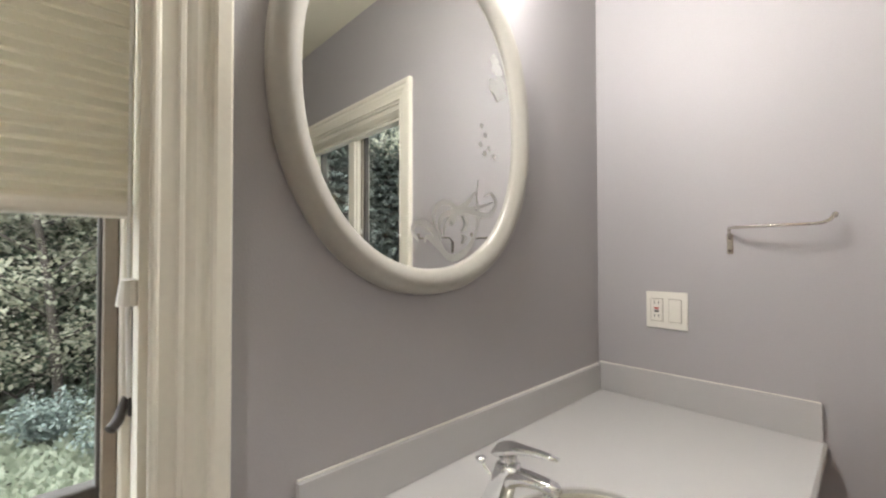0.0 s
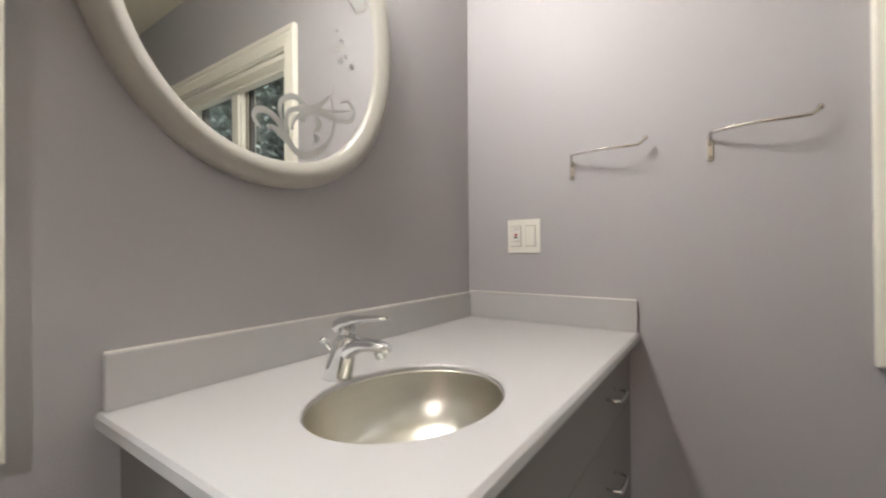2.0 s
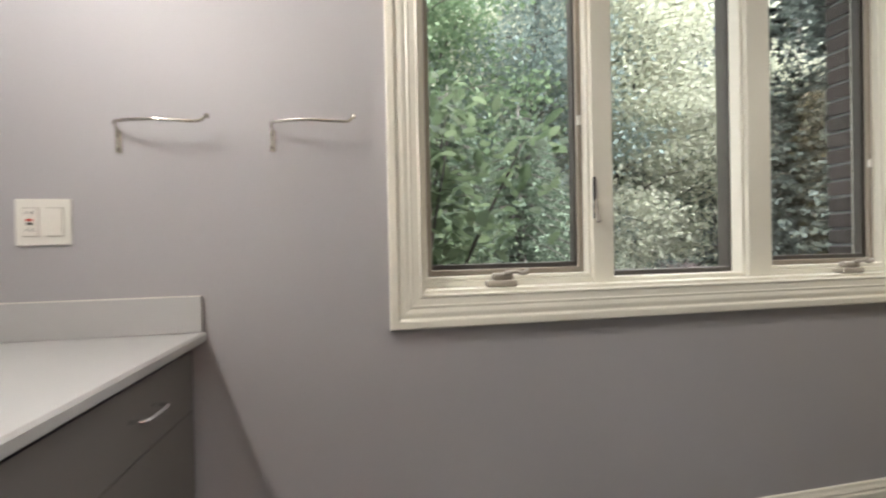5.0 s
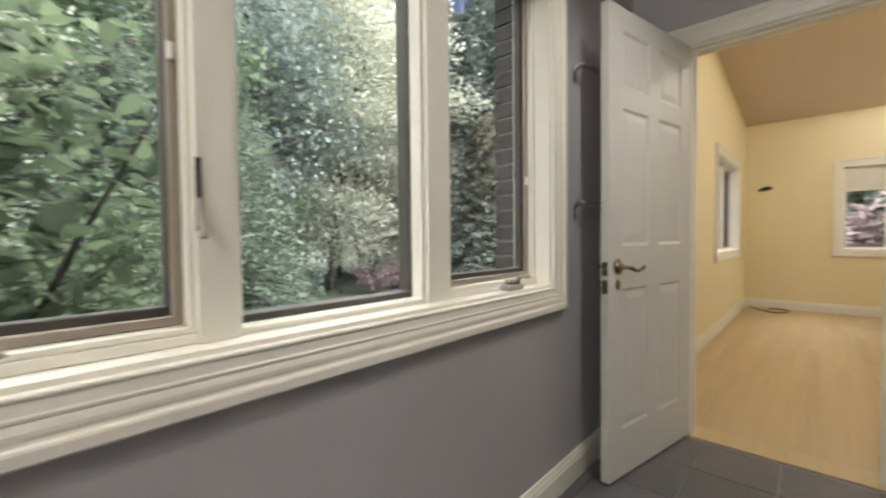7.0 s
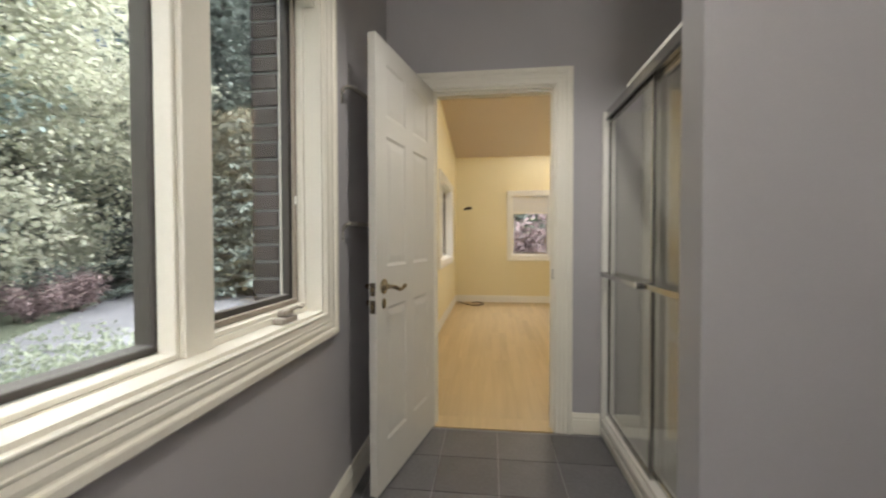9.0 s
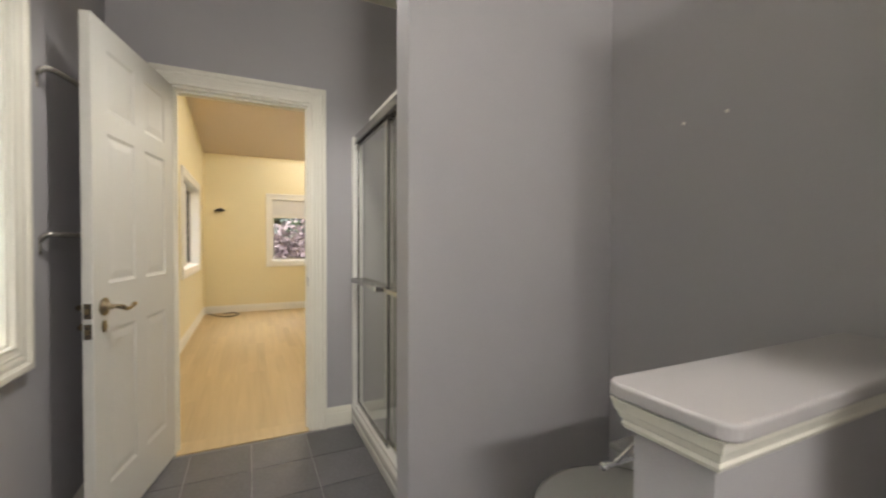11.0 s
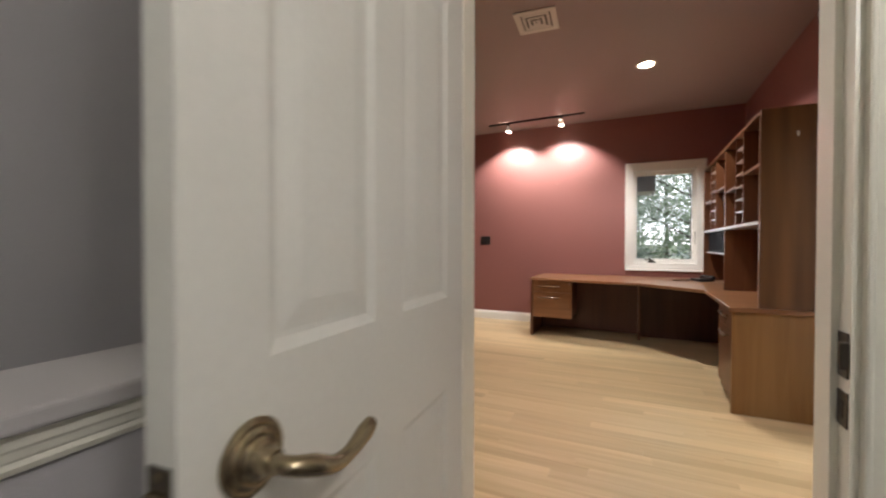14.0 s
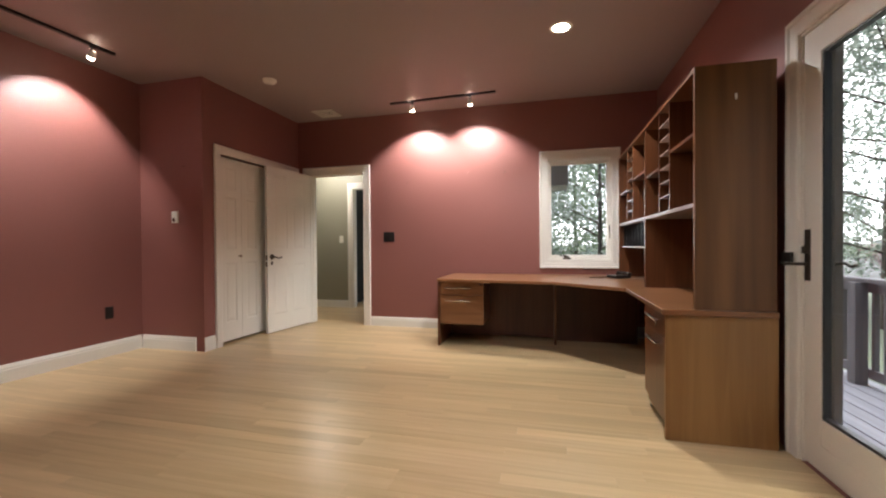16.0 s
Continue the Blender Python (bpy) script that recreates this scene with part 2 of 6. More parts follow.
MORTAR = mottled("pale_mortar", (0.17, 0.175, 0.19), 0.9, 0.15, 9, 120, 0.4)
BARK = mottled("grey_brown_bark", (0.065, 0.055, 0.046), 0.9, 0.35, 4, 30, 0.7, stretch=(3, 3, 0.6))
GRASS = mottled("meadow_ground", (0.075, 0.088, 0.055), 0.95, 0.4, 0.25, 14, 0.6)
GRAVEL = mottled("pale_gravel", (0.13, 0.13, 0.138), 0.95, 0.35, 0.8, 40, 0.6)
SIDING = mottled("grey_siding", (0.27, 0.30, 0.34), 0.7, 0.1, 2, 60, 0.1)
# Birch leaf colours lifted well above real leaves, for haze and daylight.
LEAF_LIME = foliage("haze_paled_leaves", (0.40, 0.415, 0.32), (0.53, 0.53, 0.42), 0.7)
LEAF_FIR = foliage("fir_needles", (0.085, 0.120, 0.085), (0.20, 0.25, 0.175), 0.35)
LEAF_GREEN = foliage("mid_green_leaves", (0.085, 0.130, 0.072), (0.19, 0.255, 0.145), 0.45)
LEAF_HAZEL = foliage("hazel_leaves", (0.072, 0.102, 0.056), (0.160, 0.200, 0.115), 0.55)
LEAF_FERN = foliage("pale_fern_fronds", (0.20, 0.235, 0.17), (0.33, 0.36, 0.27), 0.45)
LEAF_BLUE = foliage("blue_green_leaves", (0.12, 0.158, 0.142), (0.27, 0.32, 0.29))
LEAF_OAK = foliage("grey_green_oak_leaves", (0.15, 0.185, 0.15), (0.30, 0.34, 0.29), 0.5)
# Needles lightened towards grey, with distance haze put into the colour.
LEAF_DARK = foliage("hazed_conifer_needles", (0.105, 0.128, 0.115), (0.20, 0.23, 0.20), 0.2)
LEAF_RED = foliage("reddish_leaves", (0.17, 0.125, 0.13), (0.29, 0.22, 0.21))

# ---- building helpers ----


def mesh_of(name, bm, mat, smooth=False):
    me = bpy.data.meshes.new(name)
    bmesh.ops.recalc_face_normals(bm, faces=bm.faces)
    bm.to_mesh(me)
    bm.free()
    for m in mat if isinstance(mat, (list, tuple)) else [mat]:
        me.materials.append(m)
    if smooth:
        for p in me.polygons:
            p.use_smooth = True
    return me


def part(name, bm, mat, parent=None, label="", smooth=False):
    """One mesh object out of a bmesh, under a thing or a part."""
    ob = new(name, mesh_of(name, bm, mat, smooth))
    if parent is not None:
        ob.parent = parent
    return tagged(ob, label)


def thing(name, label, category, at=(0, 0, 0), rz=0.0, group="", kind=""):
    """An empty that parents the parts of one thing."""
    ob = new(name)
    ob.empty_display_size = 0.1
    ob.location, ob.rotation_euler = at, (0, 0, radians(rz))
    return tagged(ob, label, category, group, kind)


def setting(name, bm, mat, label, category, smooth=False):
    return tagged(part(name, bm, mat, None, "", smooth), label, category, kind="structure")


def box(bm, lo, hi, bevel=0.0, mat=0):
    """An axis-parallel box, added to bm."""
    lo, hi = [min(a, b) for a, b in zip(lo, hi)], [max(a, b) for a, b in zip(lo, hi)]
    vs = [bm.verts.new((x, y, z)) for x in (lo[0], hi[0]) for y in (lo[1], hi[1]) for z in (lo[2], hi[2])]
    fs = [bm.faces.new([vs[i] for i in q]) for q in ((0, 1, 3, 2), (4, 6, 7, 5), (0, 4, 5, 1), (2, 3, 7, 6), (0, 2, 6, 4), (1, 5, 7, 3))]
    for f in fs:
        f.material_index = mat
    if bevel:
        es = list({e for f in fs for e in f.edges})
        bmesh.ops.bevel(bm, geom=es, offset=bevel, segments=2, profile=0.6, affect="EDGES")
    return bm


def boxed(lo, hi, bevel=0.0):
    return box(bmesh.new(), lo, hi, bevel)


def cyl(bm, a, b, r, r2=None, seg=20, caps=True):
    """A cylinder or cone from a to b."""
    a, b = Vector(a), Vector(b)
    d = b - a
    m = Matrix.Translation((a + b) / 2) @ d.to_track_quat("Z", "Y").to_matrix().to_4x4()
    bmesh.ops.create_cone(bm, cap_ends=caps, segments=seg, radius1=r, radius2=r if r2 is None else r2, depth=d.length, matrix=m)
    return bm


def tube(bm, pts, r, seg=10, radii=None):
    """A round bar along a smooth line through pts."""
    ps = [Vector(p) for p in pts]
    fine, rad = [], []
    rr = radii or [r] * len(ps)
    for i in range(len(ps) - 1):
        p0, p1, p2, p3 = ps[max(i - 1, 0)], ps[i], ps[i + 1], ps[min(i + 2, len(ps) - 1)]
        for k in range(5):
            t = k / 5
            fine.append(0.5 * (2 * p1 + (p2 - p0) * t + (2 * p0 - 5 * p1 + 4 * p2 - p3) * t * t + (3 * p1 - p0 - 3 * p2 + p3) * t ** 3))
            rad.append(rr[i] * (1 - t) + rr[i + 1] * t)
    fine.append(ps[-1])
    rad.append(rr[-1])
    rings, side = [], None
    for i, p in enumerate(fine):
        d = (fine[min(i + 1, len(fine) - 1)] - fine[max(i - 1, 0)]).normalized()
        if side is None:
            side = d.orthogonal().normalized()
        side = (side - d * side.dot(d)).normalized()
        up = d.cross(side)
        rings.append([bm.verts.new(p + (side * math.cos(2 * math.pi * k / seg) + up * math.sin(2 * math.pi * k / seg)) * rad[i]) for k in range(seg)])
    for a, b in zip(rings, rings[1:]):
        for k in range(seg):
            bm.faces.new((a[k], a[(k + 1) % seg], b[(k + 1) % seg], b[k]))
    bm.faces.new(rings[0])
    bm.faces.new(rings[-1])
    return bm


def lathe(bm, profile, at=(0, 0, 0), axis=(0, 0, 1), seg=32, sx=1.0, sy=1.0, close=True):
    """A turned body: profile of (radius, height) along the axis."""
    m = Matrix.Translation(at) @ Vector(axis).to_track_quat("Z", "Y").to_matrix().to_4x4()
    rings = []
    for r, h in profile:
        rings.append([bm.verts.new(m @ Vector((r * sx * math.cos(2 * math.pi * k / seg), r * sy * math.sin(2 * math.pi * k / seg), h))) for k in range(seg)])
    for a, b in zip(rings, rings[1:]):
        for k in range(seg):
            bm.faces.new((a[k], a[(k + 1) % seg], b[(k + 1) % seg], b[k]))
    if close:
        bm.faces.new(rings[0])
        bm.faces.new(rings[-1])
    return bm


def wall_mesh(axis, face, depth, a0, a1, z0, z1, holes=()):
    """A wall slab with openings through it. axis 'x': it runs along x at y = face; 'y': along y at x = face. depth: its signed thickness."""
    bm = bmesh.new()
    acuts = sorted({a0, a1, *[h[0] for h in holes], *[h[1] for h in holes]})
    zcuts = sorted({z0, z1, *[h[2] for h in holes], *[h[3] for h in holes]})
    solid = {}
    for i in range(len(acuts) - 1):
        for k in range(len(zcuts) - 1):
            ca, cz = (acuts[i] + acuts[i + 1]) / 2, (zcuts[k] + zcuts[k + 1]) / 2
            solid[i, k] = not any(h[0] < ca < h[1] and h[2] < cz < h[3] for h in holes)
    cache = {}

    def v(a, d, z):
        key = (round(a, 5), d, round(z, 5))
        if key not in cache:
            y = face + d * depth
            cache[key] = bm.verts.new((a, y, z) if axis == "x" else (y, a, z))
        return cache[key]
    for (i, k), s in solid.items():
        if not s:
            continue
        p, q, r, t = acuts[i], acuts[i + 1], zcuts[k], zcuts[k + 1]
        for d in (0, 1):
            bm.faces.new((v(p, d, r), v(q, d, r), v(q, d, t), v(p, d, t)))
        for (di, dk), (u0, u1) in {(-1, 0): ((p, r), (p, t)), (1, 0): ((q, r), (q, t)), (0, -1): ((p, r), (q, r)), (0, 1): ((p, t), (q, t))}.items():
            if not solid.get((i + di, k + dk), False):
                bm.faces.new((v(u0[0], 0, u0[1]), v(u1[0], 0, u1[1]), v(u1[0], 1, u1[1]), v(u0[0], 1, u0[1])))
    return bm


def to_wall(axis, face, inward):
    """Maps (along the wall, out into the room, up) into the world."""
    if axis == "x":
        return lambda a, v, z: (a, face + inward * v, z)
    return lambda a, v, z: (face + inward * v, a, z)


CASE = [(0.0, 0.0), (0.0, 0.0154), (0.003, 0.0172), (0.007, 0.0166), (0.01, 0.0139), (0.028, 0.016), (0.031, 0.0184), (0.035, 0.0181), (0.038, 0.0163), (0.043, 0.0184), (0.05, 0.0205), (0.057, 0.0199), (0.063, 0.0181), (0.067, 0.019), (0.07, 0.0255), (0.074, 0.0275), (0.091, 0.0275), (0.095, 0.024), (0.095, 0.0)]
PLAIN_CASE = [(0.0, 0.0), (0.0, 0.012), (0.010, 0.016), (0.060, 0.018), (0.070, 0.024), (0.088, 0.024), (0.090, 0.020), (0.090, 0.0)]


def frame_sweep(put, a0, a1, z0, z1, profile, door=False):
    """A moulding, mitred round an opening; round a door it stops at the floor."""
    bm = bmesh.new()
    corners = [(a0, z0, -1, 0 if door else -1), (a0, z1, -1, 1), (a1, z1, 1, 1), (a1, z0, 1, 0 if door else -1)]
    rows = [[bm.verts.new(put(a + da * u, v, z + dz * u)) for u, v in profile] for a, z, da, dz in corners]
    pairs = list(zip(rows, rows[1:])) + ([] if door else [(rows[-1], rows[0])])
    for p, q in pairs:
        for k in range(len(profile) - 1):
            bm.faces.new((p[k], p[k + 1], q[k + 1], q[k]))
    if door:
        bm.faces.new(rows[0])
        bm.faces.new(rows[-1])
    return bm


def put_box(bm, put, a0, a1, v0, v1, z0, z1, bevel=0.0):
    p, q = put(a0, v0, z0), put(a1, v1, z1)
    return box(bm, p, q, bevel)


BASE = [(0.0, 0.0), (0.015, 0.0), (0.015, 0.085), (0.011, 0.092), (0.013, 0.100), (0.008, 0.112), (0.006, 0.122), (0.0, 0.124)]


def baseboard(put, a0, a1, mat, label="painted wooden baseboard", height=1.0):
    bm = bmesh.new()
    rows = [[bm.verts.new(put(a, v, z * height)) for v, z in BASE] for a in (a0, a1)]
    for k in range(len(BASE) - 1):
        bm.faces.new((rows[0][k], rows[0][k + 1], rows[1][k + 1], rows[1][k]))
    bm.faces.new(rows[0])
    bm.faces.new(rows[1])
    return setting("baseboard", bm, mat, label, "baseboard")


def panel_leaf(w, h, t, columns, rows):
    """A moulded panel door leaf from the hinge at x = 0 to x = w, its faces at y = 0 and y = -t. columns, rows: the panels' edges."""
    bm = bmesh.new()
    xs = sorted({0.0, w, *[c for pair in columns for c in pair]})
    zs = sorted({0.0, h, *[r for pair in rows for r in pair]})
    rings = ((0.0, 0.0), (0.013, 0.0058), (0.019, 0.0058), (0.048, 0.0018))
    for y, s in ((0.0, -1), (-t, 1)):
        cache = {}

        def v(x, z):
            key = (x, z)
            if key not in cache:
                cache[key] = bm.verts.new((x, y, z))
            return cache[key]
        for i in range(len(xs) - 1):
            for k in range(len(zs) - 1):
                quad = [v(xs[i], zs[k]), v(xs[i + 1], zs[k]), v(xs[i + 1], zs[k + 1]), v(xs[i], zs[k + 1])]
                if (xs[i], xs[i + 1]) in columns and (zs[k], zs[k + 1]) in rows:
                    last = quad
                    for inset, deep in rings[1:]:
                        x0, x1, z0, z1 = xs[i] + inset, xs[i + 1] - inset, zs[k] + inset, zs[k + 1] - inset
                        ring = [bm.verts.new((a, y + s * deep, b)) for a, b in ((x0, z0), (x1, z0), (x1, z1), (x0, z1))]
                        for q in range(4):
                            bm.faces.new((last[q], last[(q + 1) % 4], ring[(q + 1) % 4], ring[q]))
                        last = ring
                    bm.faces.new(last)
                else:
                    bm.faces.new(quad)
    for a, b in (((0, 0), (w, 0)), ((w, 0), (w, h)), ((w, h), (0, h)), ((0, h), (0, 0))):
        bm.faces.new([bm.verts.new((a[0], 0, a[1])), bm.verts.new((b[0], 0, b[1])), bm.verts.new((b[0], -t, b[1])), bm.verts.new((a[0], -t, a[1]))])
    bmesh.ops.remove_doubles(bm, verts=bm.verts, dist=1e-5)
    return bm


def lever_set(door, x, z, y, out, side, mat=BRASS):
    """A rosette with a curved lever on a leaf's face at y; out: the way out of the face, side: the way that the lever points."""
    bm = bmesh.new()
    lathe(bm, [(0.033, 0.0), (0.035, 0.002), (0.035, 0.005), (0.031, 0.0075), (0.028, 0.0065), (0.0265, 0.0095), (0.023, 0.011), (0.020, 0.010), (0.018, 0.014), (0.013, 0.017), (0.011, 0.030)], (x, y, z), (0, out, 0), 40)
    part("rosette", bm, mat, door)
    s = side
    pts = [(x, y + out * 0.018, z), (x, y + out * 0.045, z), (x + s * 0.018, y + out * 0.056, z - 0.006), (x + s * 0.042, y + out * 0.060, z - 0.016), (x + s * 0.064, y + out * 0.062, z - 0.015), (x + s * 0.092, y + out * 0.062, z - 0.006), (x + s * 0.106, y + out * 0.061, z - 0.001)]
    part("lever", tube(bmesh.new(), pts, 0.008, 12, [0.009, 0.009, 0.0105, 0.0085, 0.0075, 0.0095, 0.007]), mat, door, "", True)
    bm = bmesh.new()
    lathe(bm, [(0.022, 0.0), (0.022, 0.003), (0.018, 0.006), (0.010, 0.007)], (x, y, z - 0.077), (0, out, 0), 24, 0.8, 1.1)
    plate = part("thumb_turn_plate", bm, mat, door, "", True)
    if out < 0:
        part("thumb_turn", lathe(bmesh.new(), [(0.007, 0.006), (0.006, 0.018), (0.013, 0.026), (0.016, 0.036), (0.012, 0.045), (0.004, 0.048)], (x, y, z - 0.077), (0, out, 0), 20), mat, plate, "", True)


def six_panel_door(name, label, w, h, at, rz, lever_mat=BRASS, both=True, t=0.036, lever_z=0.925, paint=DOOR_PAINT):
    """A hinged leaf; its hinge at the local origin, its faces at local y = 0 and -t."""
    door = thing(name, label, "door", at, rz, kind="structure")
    st, mu = 0.105 * w / 0.75, 0.095 * w / 0.75
    cols = ((st, w / 2 - mu / 2), (w / 2 + mu / 2, w - st))
    part("leaf", panel_leaf(w, h, t, cols, ((0.21, 0.827), (1.012, 1.606), (1.691, 1.935))), paint, door)
    x, z = w - 0.068, lever_z
    lever_set(door, x, z, 0.0, 1, -1, lever_mat)
    if both:
        lever_set(door, x, z, -t, -1, -1, lever_mat)
    for dz in (-0.008, -0.085):
        plate = part("latch_plate", boxed((w - 0.001, -t / 2 - 0.0125, z + dz - 0.029), (w + 0.002, -t / 2 + 0.0125, z + dz + 0.029)), DARK_METAL, door, "dark metal latch plate")
        bm = bmesh.new()
        box(bm, (w + 0.002, -t / 2 - 0.008, z + dz - 0.011), (w + 0.009, -t / 2 + 0.008, z + dz + 0.011), 0.002)
        part("latch_bolt", bm, BRASS, plate)
        for s in (-0.022, 0.022):
            part("screw", cyl(bmesh.new(), (w + 0.002, -t / 2, z + dz + s), (w + 0.003, -t / 2, z + dz + s), 0.004, seg=10), BRASS, plate)
    for hz in (0.22, 1.02, 1.80):
        part("hinge", cyl(bmesh.new(), (-0.004, -t - 0.003, hz), (-0.004, -t - 0.003, hz + 0.09), 0.006, seg=12), BRASS, door)
    return door


def jamb_lining(put, a0, a1, z1, v0, v1, parent, mat, stop=None):
    """The lining of a door opening, with a stop."""
    th = 0.018
    for nm, lo, hi in (("jamb", (a0, 0.0), (a0 + th, z1)), ("jamb", (a1 - th, 0.0), (a1, z1)), ("head_jamb", (a0 + th, z1 - th), (a1 - th, z1))):
        part(nm, put_box(bmesh.new(), put, lo[0], hi[0], v0, v1, lo[1], hi[1]), mat, parent)
    if stop is not None:
        s0, s1 = stop
        for nm, lo, hi in (("door_stop", (a0 + th, 0.0), (a0 + th + 0.011, z1 - th)), ("door_stop", (a1 - th - 0.011, 0.0), (a1 - th, z1 - th)), ("door_stop", (a0 + th + 0.011, z1 - th - 0.011), (a1 - th - 0.011, z1 - th))):
            part(nm, put_box(bmesh.new(), put, lo[0], hi[0], s0, s1, lo[1], hi[1]), mat, parent)


def pane_between(parent, put, a0, a1, v, z0, z1, mat=WINDOW_GLASS):
    ob = part("pane", put_box(bmesh.new(), put, a0, a1, v - 0.002, v + 0.002, z0, z1), mat, parent, "clear window glass")
    ob.visible_shadow = False
    return ob


def ring_frame(put, a0, a1, z0, z1, w, v0, v1, bevel=0.0):
    """Four members round an opening, mitred square."""
    bm = bmesh.new()
    prof = [(0.0, v0), (0.0, v1), (-w, v1), (-w, v0)]
    rows = [[bm.verts.new(put(a + da * u, v, z + dz * u)) for u, v in prof] for a, z, da, dz in ((a0, z0, -1, -1), (a0, z1, -1, 1), (a1, z1, 1, 1), (a1, z0, 1, -1))]
    for p, q in zip(rows, rows[1:] + rows[:1]):
        for k in range(4):
            bm.faces.new((p[k], p[(k + 1) % 4], q[(k + 1) % 4], q[k]))
    if bevel:
        bmesh.ops.bevel(bm, geom=bm.edges[:], offset=bevel, segments=1, affect="EDGES")
    return bm


def crank_handle(parent, put, a, v, z, mat=TAUPE_PLASTIC):
    """A casement operator: a rounded housing on the sill with a folded arm."""
    body = part("operator_housing", put_box(bmesh.new(), put, a - 0.050, a + 0.045, v, v + 0.040, z, z + 0.020, 0.006), mat, parent, "taupe casement operator housing", True)
    part("crank_hub", put_box(bmesh.new(), put, a - 0.030, a + 0.034, v + 0.004, v + 0.034, z + 0.0205, z + 0.042, 0.008), mat, body, "", True)
    part("crank_arm", tube(bmesh.new(), [put(a + 0.005, v + 0.036, z + 0.040), put(a + 0.035, v + 0.042, z + 0.046), put(a + 0.058, v + 0.042, z + 0.040), put(a + 0.078, v + 0.040, z + 0.045)], 0.006, 8, [0.008, 0.006, 0.006, 0.009]), mat, body, "", True)
    part("slot", put_box(bmesh.new(), put, a + 0.050, a + 0.130, v - 0.030, v - 0.024, z + 0.018, z + 0.026), BLACK, body, "dark operator slot")


def sash_lock(parent, put, a, v, z0, mat=TAUPE_PLASTIC):
    plate = part("sash_lock", put_box(bmesh.new(), put, a - 0.005, a + 0.005, v, v + 0.005, z0, z0 + 0.135, 0.002), BLACK, parent, "dark slotted sash lock")
    part("lock_lever", tube(bmesh.new(), [put(a, v + 0.010, z0 + 0.06), put(a, v + 0.014, z0 + 0.02), put(a, v + 0.026, z0 - 0.012)], 0.006, 8, [0.004, 0.006, 0.008]), mat, plate, "", True)

# ---- the large structure: bathroom ----
CEIL = 2.78
BN, BS, BE = 0.0, -2.05, 3.94
WALL = 0.16

setting("wall_north", wall_mesh("x", BN, WALL, -WALL, BE + 0.14, -0.3, CEIL, [(1.146, 2.972, 0.862, 2.120)]), BATH_PAINT, "lavender-grey painted plaster wall with a triple window", "wall")
setting("wall_west", wall_mesh("y", 0.0, -WALL, -2.12, BN, -0.3, CEIL, [(-1.900, -1.280, 0.857, 2.105)]), BATH_PAINT, "lavender-grey painted plaster wall behind the vanity", "wall")
setting("wall_south", wall_mesh("x", BS, -0.07, 0.0, 2.525, -0.02, CEIL, [(0.671, 1.385, -0.02, 2.058)]), BATH_PAINT, "lavender-grey painted plaster wall with a door opening", "wall")
setting("wall_east", wall_mesh("y", BE, 0.07, -2.12, BN, -0.02, CEIL, [(-1.020, -0.275, -0.02, 2.058)]), BATH_PAINT, "lavender-grey painted plaster wall with a door opening", "wall")
setting("ceiling", boxed((0, BS, CEIL), (BE, BN, CEIL + 0.12)), BATH_CEIL, "cream painted flat bathroom ceiling", "ceiling")
setting("wall_shower", boxed((2.525, -2.12, -0.02), (2.645, -1.140, CEIL), 0.004), BATH_PAINT, "lavender-grey partition wall beside the shower", "wall")

# shower alcove behind the sliding doors
bm = bmesh.new()
box(bm, (2.646, -2.119, 0.06), (2.662, -1.36, 1.87))
box(bm, (BE - 0.017, -2.119, 0.06), (BE - 0.001, -1.36, 1.87))
box(bm, (2.662, -2.119, 0.06), (BE - 0.017, -2.103, 1.87))
setting("shower_surround", bm, SHOWER_WALL, "almond moulded shower wall surround", "shower surround")
setting("shower_back_wall", boxed((2.645, -2.19, -0.02), (BE + 0.07, -2.12, CEIL)), BATH_PAINT, "lavender-grey wall behind the shower", "wall")
bm = boxed((2.647, -2.118, 0.0), (BE - 0.002, -1.27, 0.055), 0.01)
box(bm, (2.647, -1.355, 0.055), (BE - 0.002, -1.272, 0.105), 0.012)
setting("shower_tray", bm, PORCELAIN, "white moulded shower tray with a raised kerb", "shower tray")

# pony wall with a moulded cap
pony = thing("pony_wall", "lavender-grey half wall with a grey cap beside the toilet", "half wall", kind="structure")
part("body", boxed((1.612, BS, 0.0), (1.742, -1.245, 0.89)), BATH_PAINT, pony)
bm = bmesh.new()
cprof = [(0.0, 0.878), (0.010, 0.880), (0.014, 0.888), (0.012, 0.894), (0.016, 0.898), (0.019, 0.908), (0.022, 0.912), (0.024, 0.922), (0.027, 0.930), (0.0, 0.930)]
rows = []
for cx, cy, dx, dy in ((1.612, BS, -1, 0), (1.612, -1.245, -1, 1), (1.742, -1.245, 1, 1), (1.742, BS, 1, 0)):
    rows.append([bm.verts.new((cx + dx * u, cy + dy * u, z)) for u, z in cprof])
for p, q in zip(rows, rows[1:]):
    for k in range(len(cprof) - 1):
        bm.faces.new((p[k], p[k + 1], q[k + 1], q[k]))
part("moulding", bm, TRIM, pony, "cream painted moulding under the cap")
bm = bmesh.new()
outline = [(1.572, BS)]
for cx, cy, a0, a1 in ((1.602, -1.245, 180, 90), (1.752, -1.245, 90, 0)):
    outline += [(cx + 0.030 * math.cos(radians(a0 + (a1 - a0) * k / 6)), cy + 0.030 * math.sin(radians(a0 + (a1 - a0) * k / 6))) for k in range(7)]
outline.append((1.782, BS))
lo_f = bm.faces.new([bm.verts.new((x, y, 0.931)) for x, y in outline])
up = bmesh.ops.extrude_face_region(bm, geom=[lo_f])
bmesh.ops.translate(bm, verts=[v for v in up["geom"] if isinstance(v, bmesh.types.BMVert)], vec=(0, 0, 0.026))
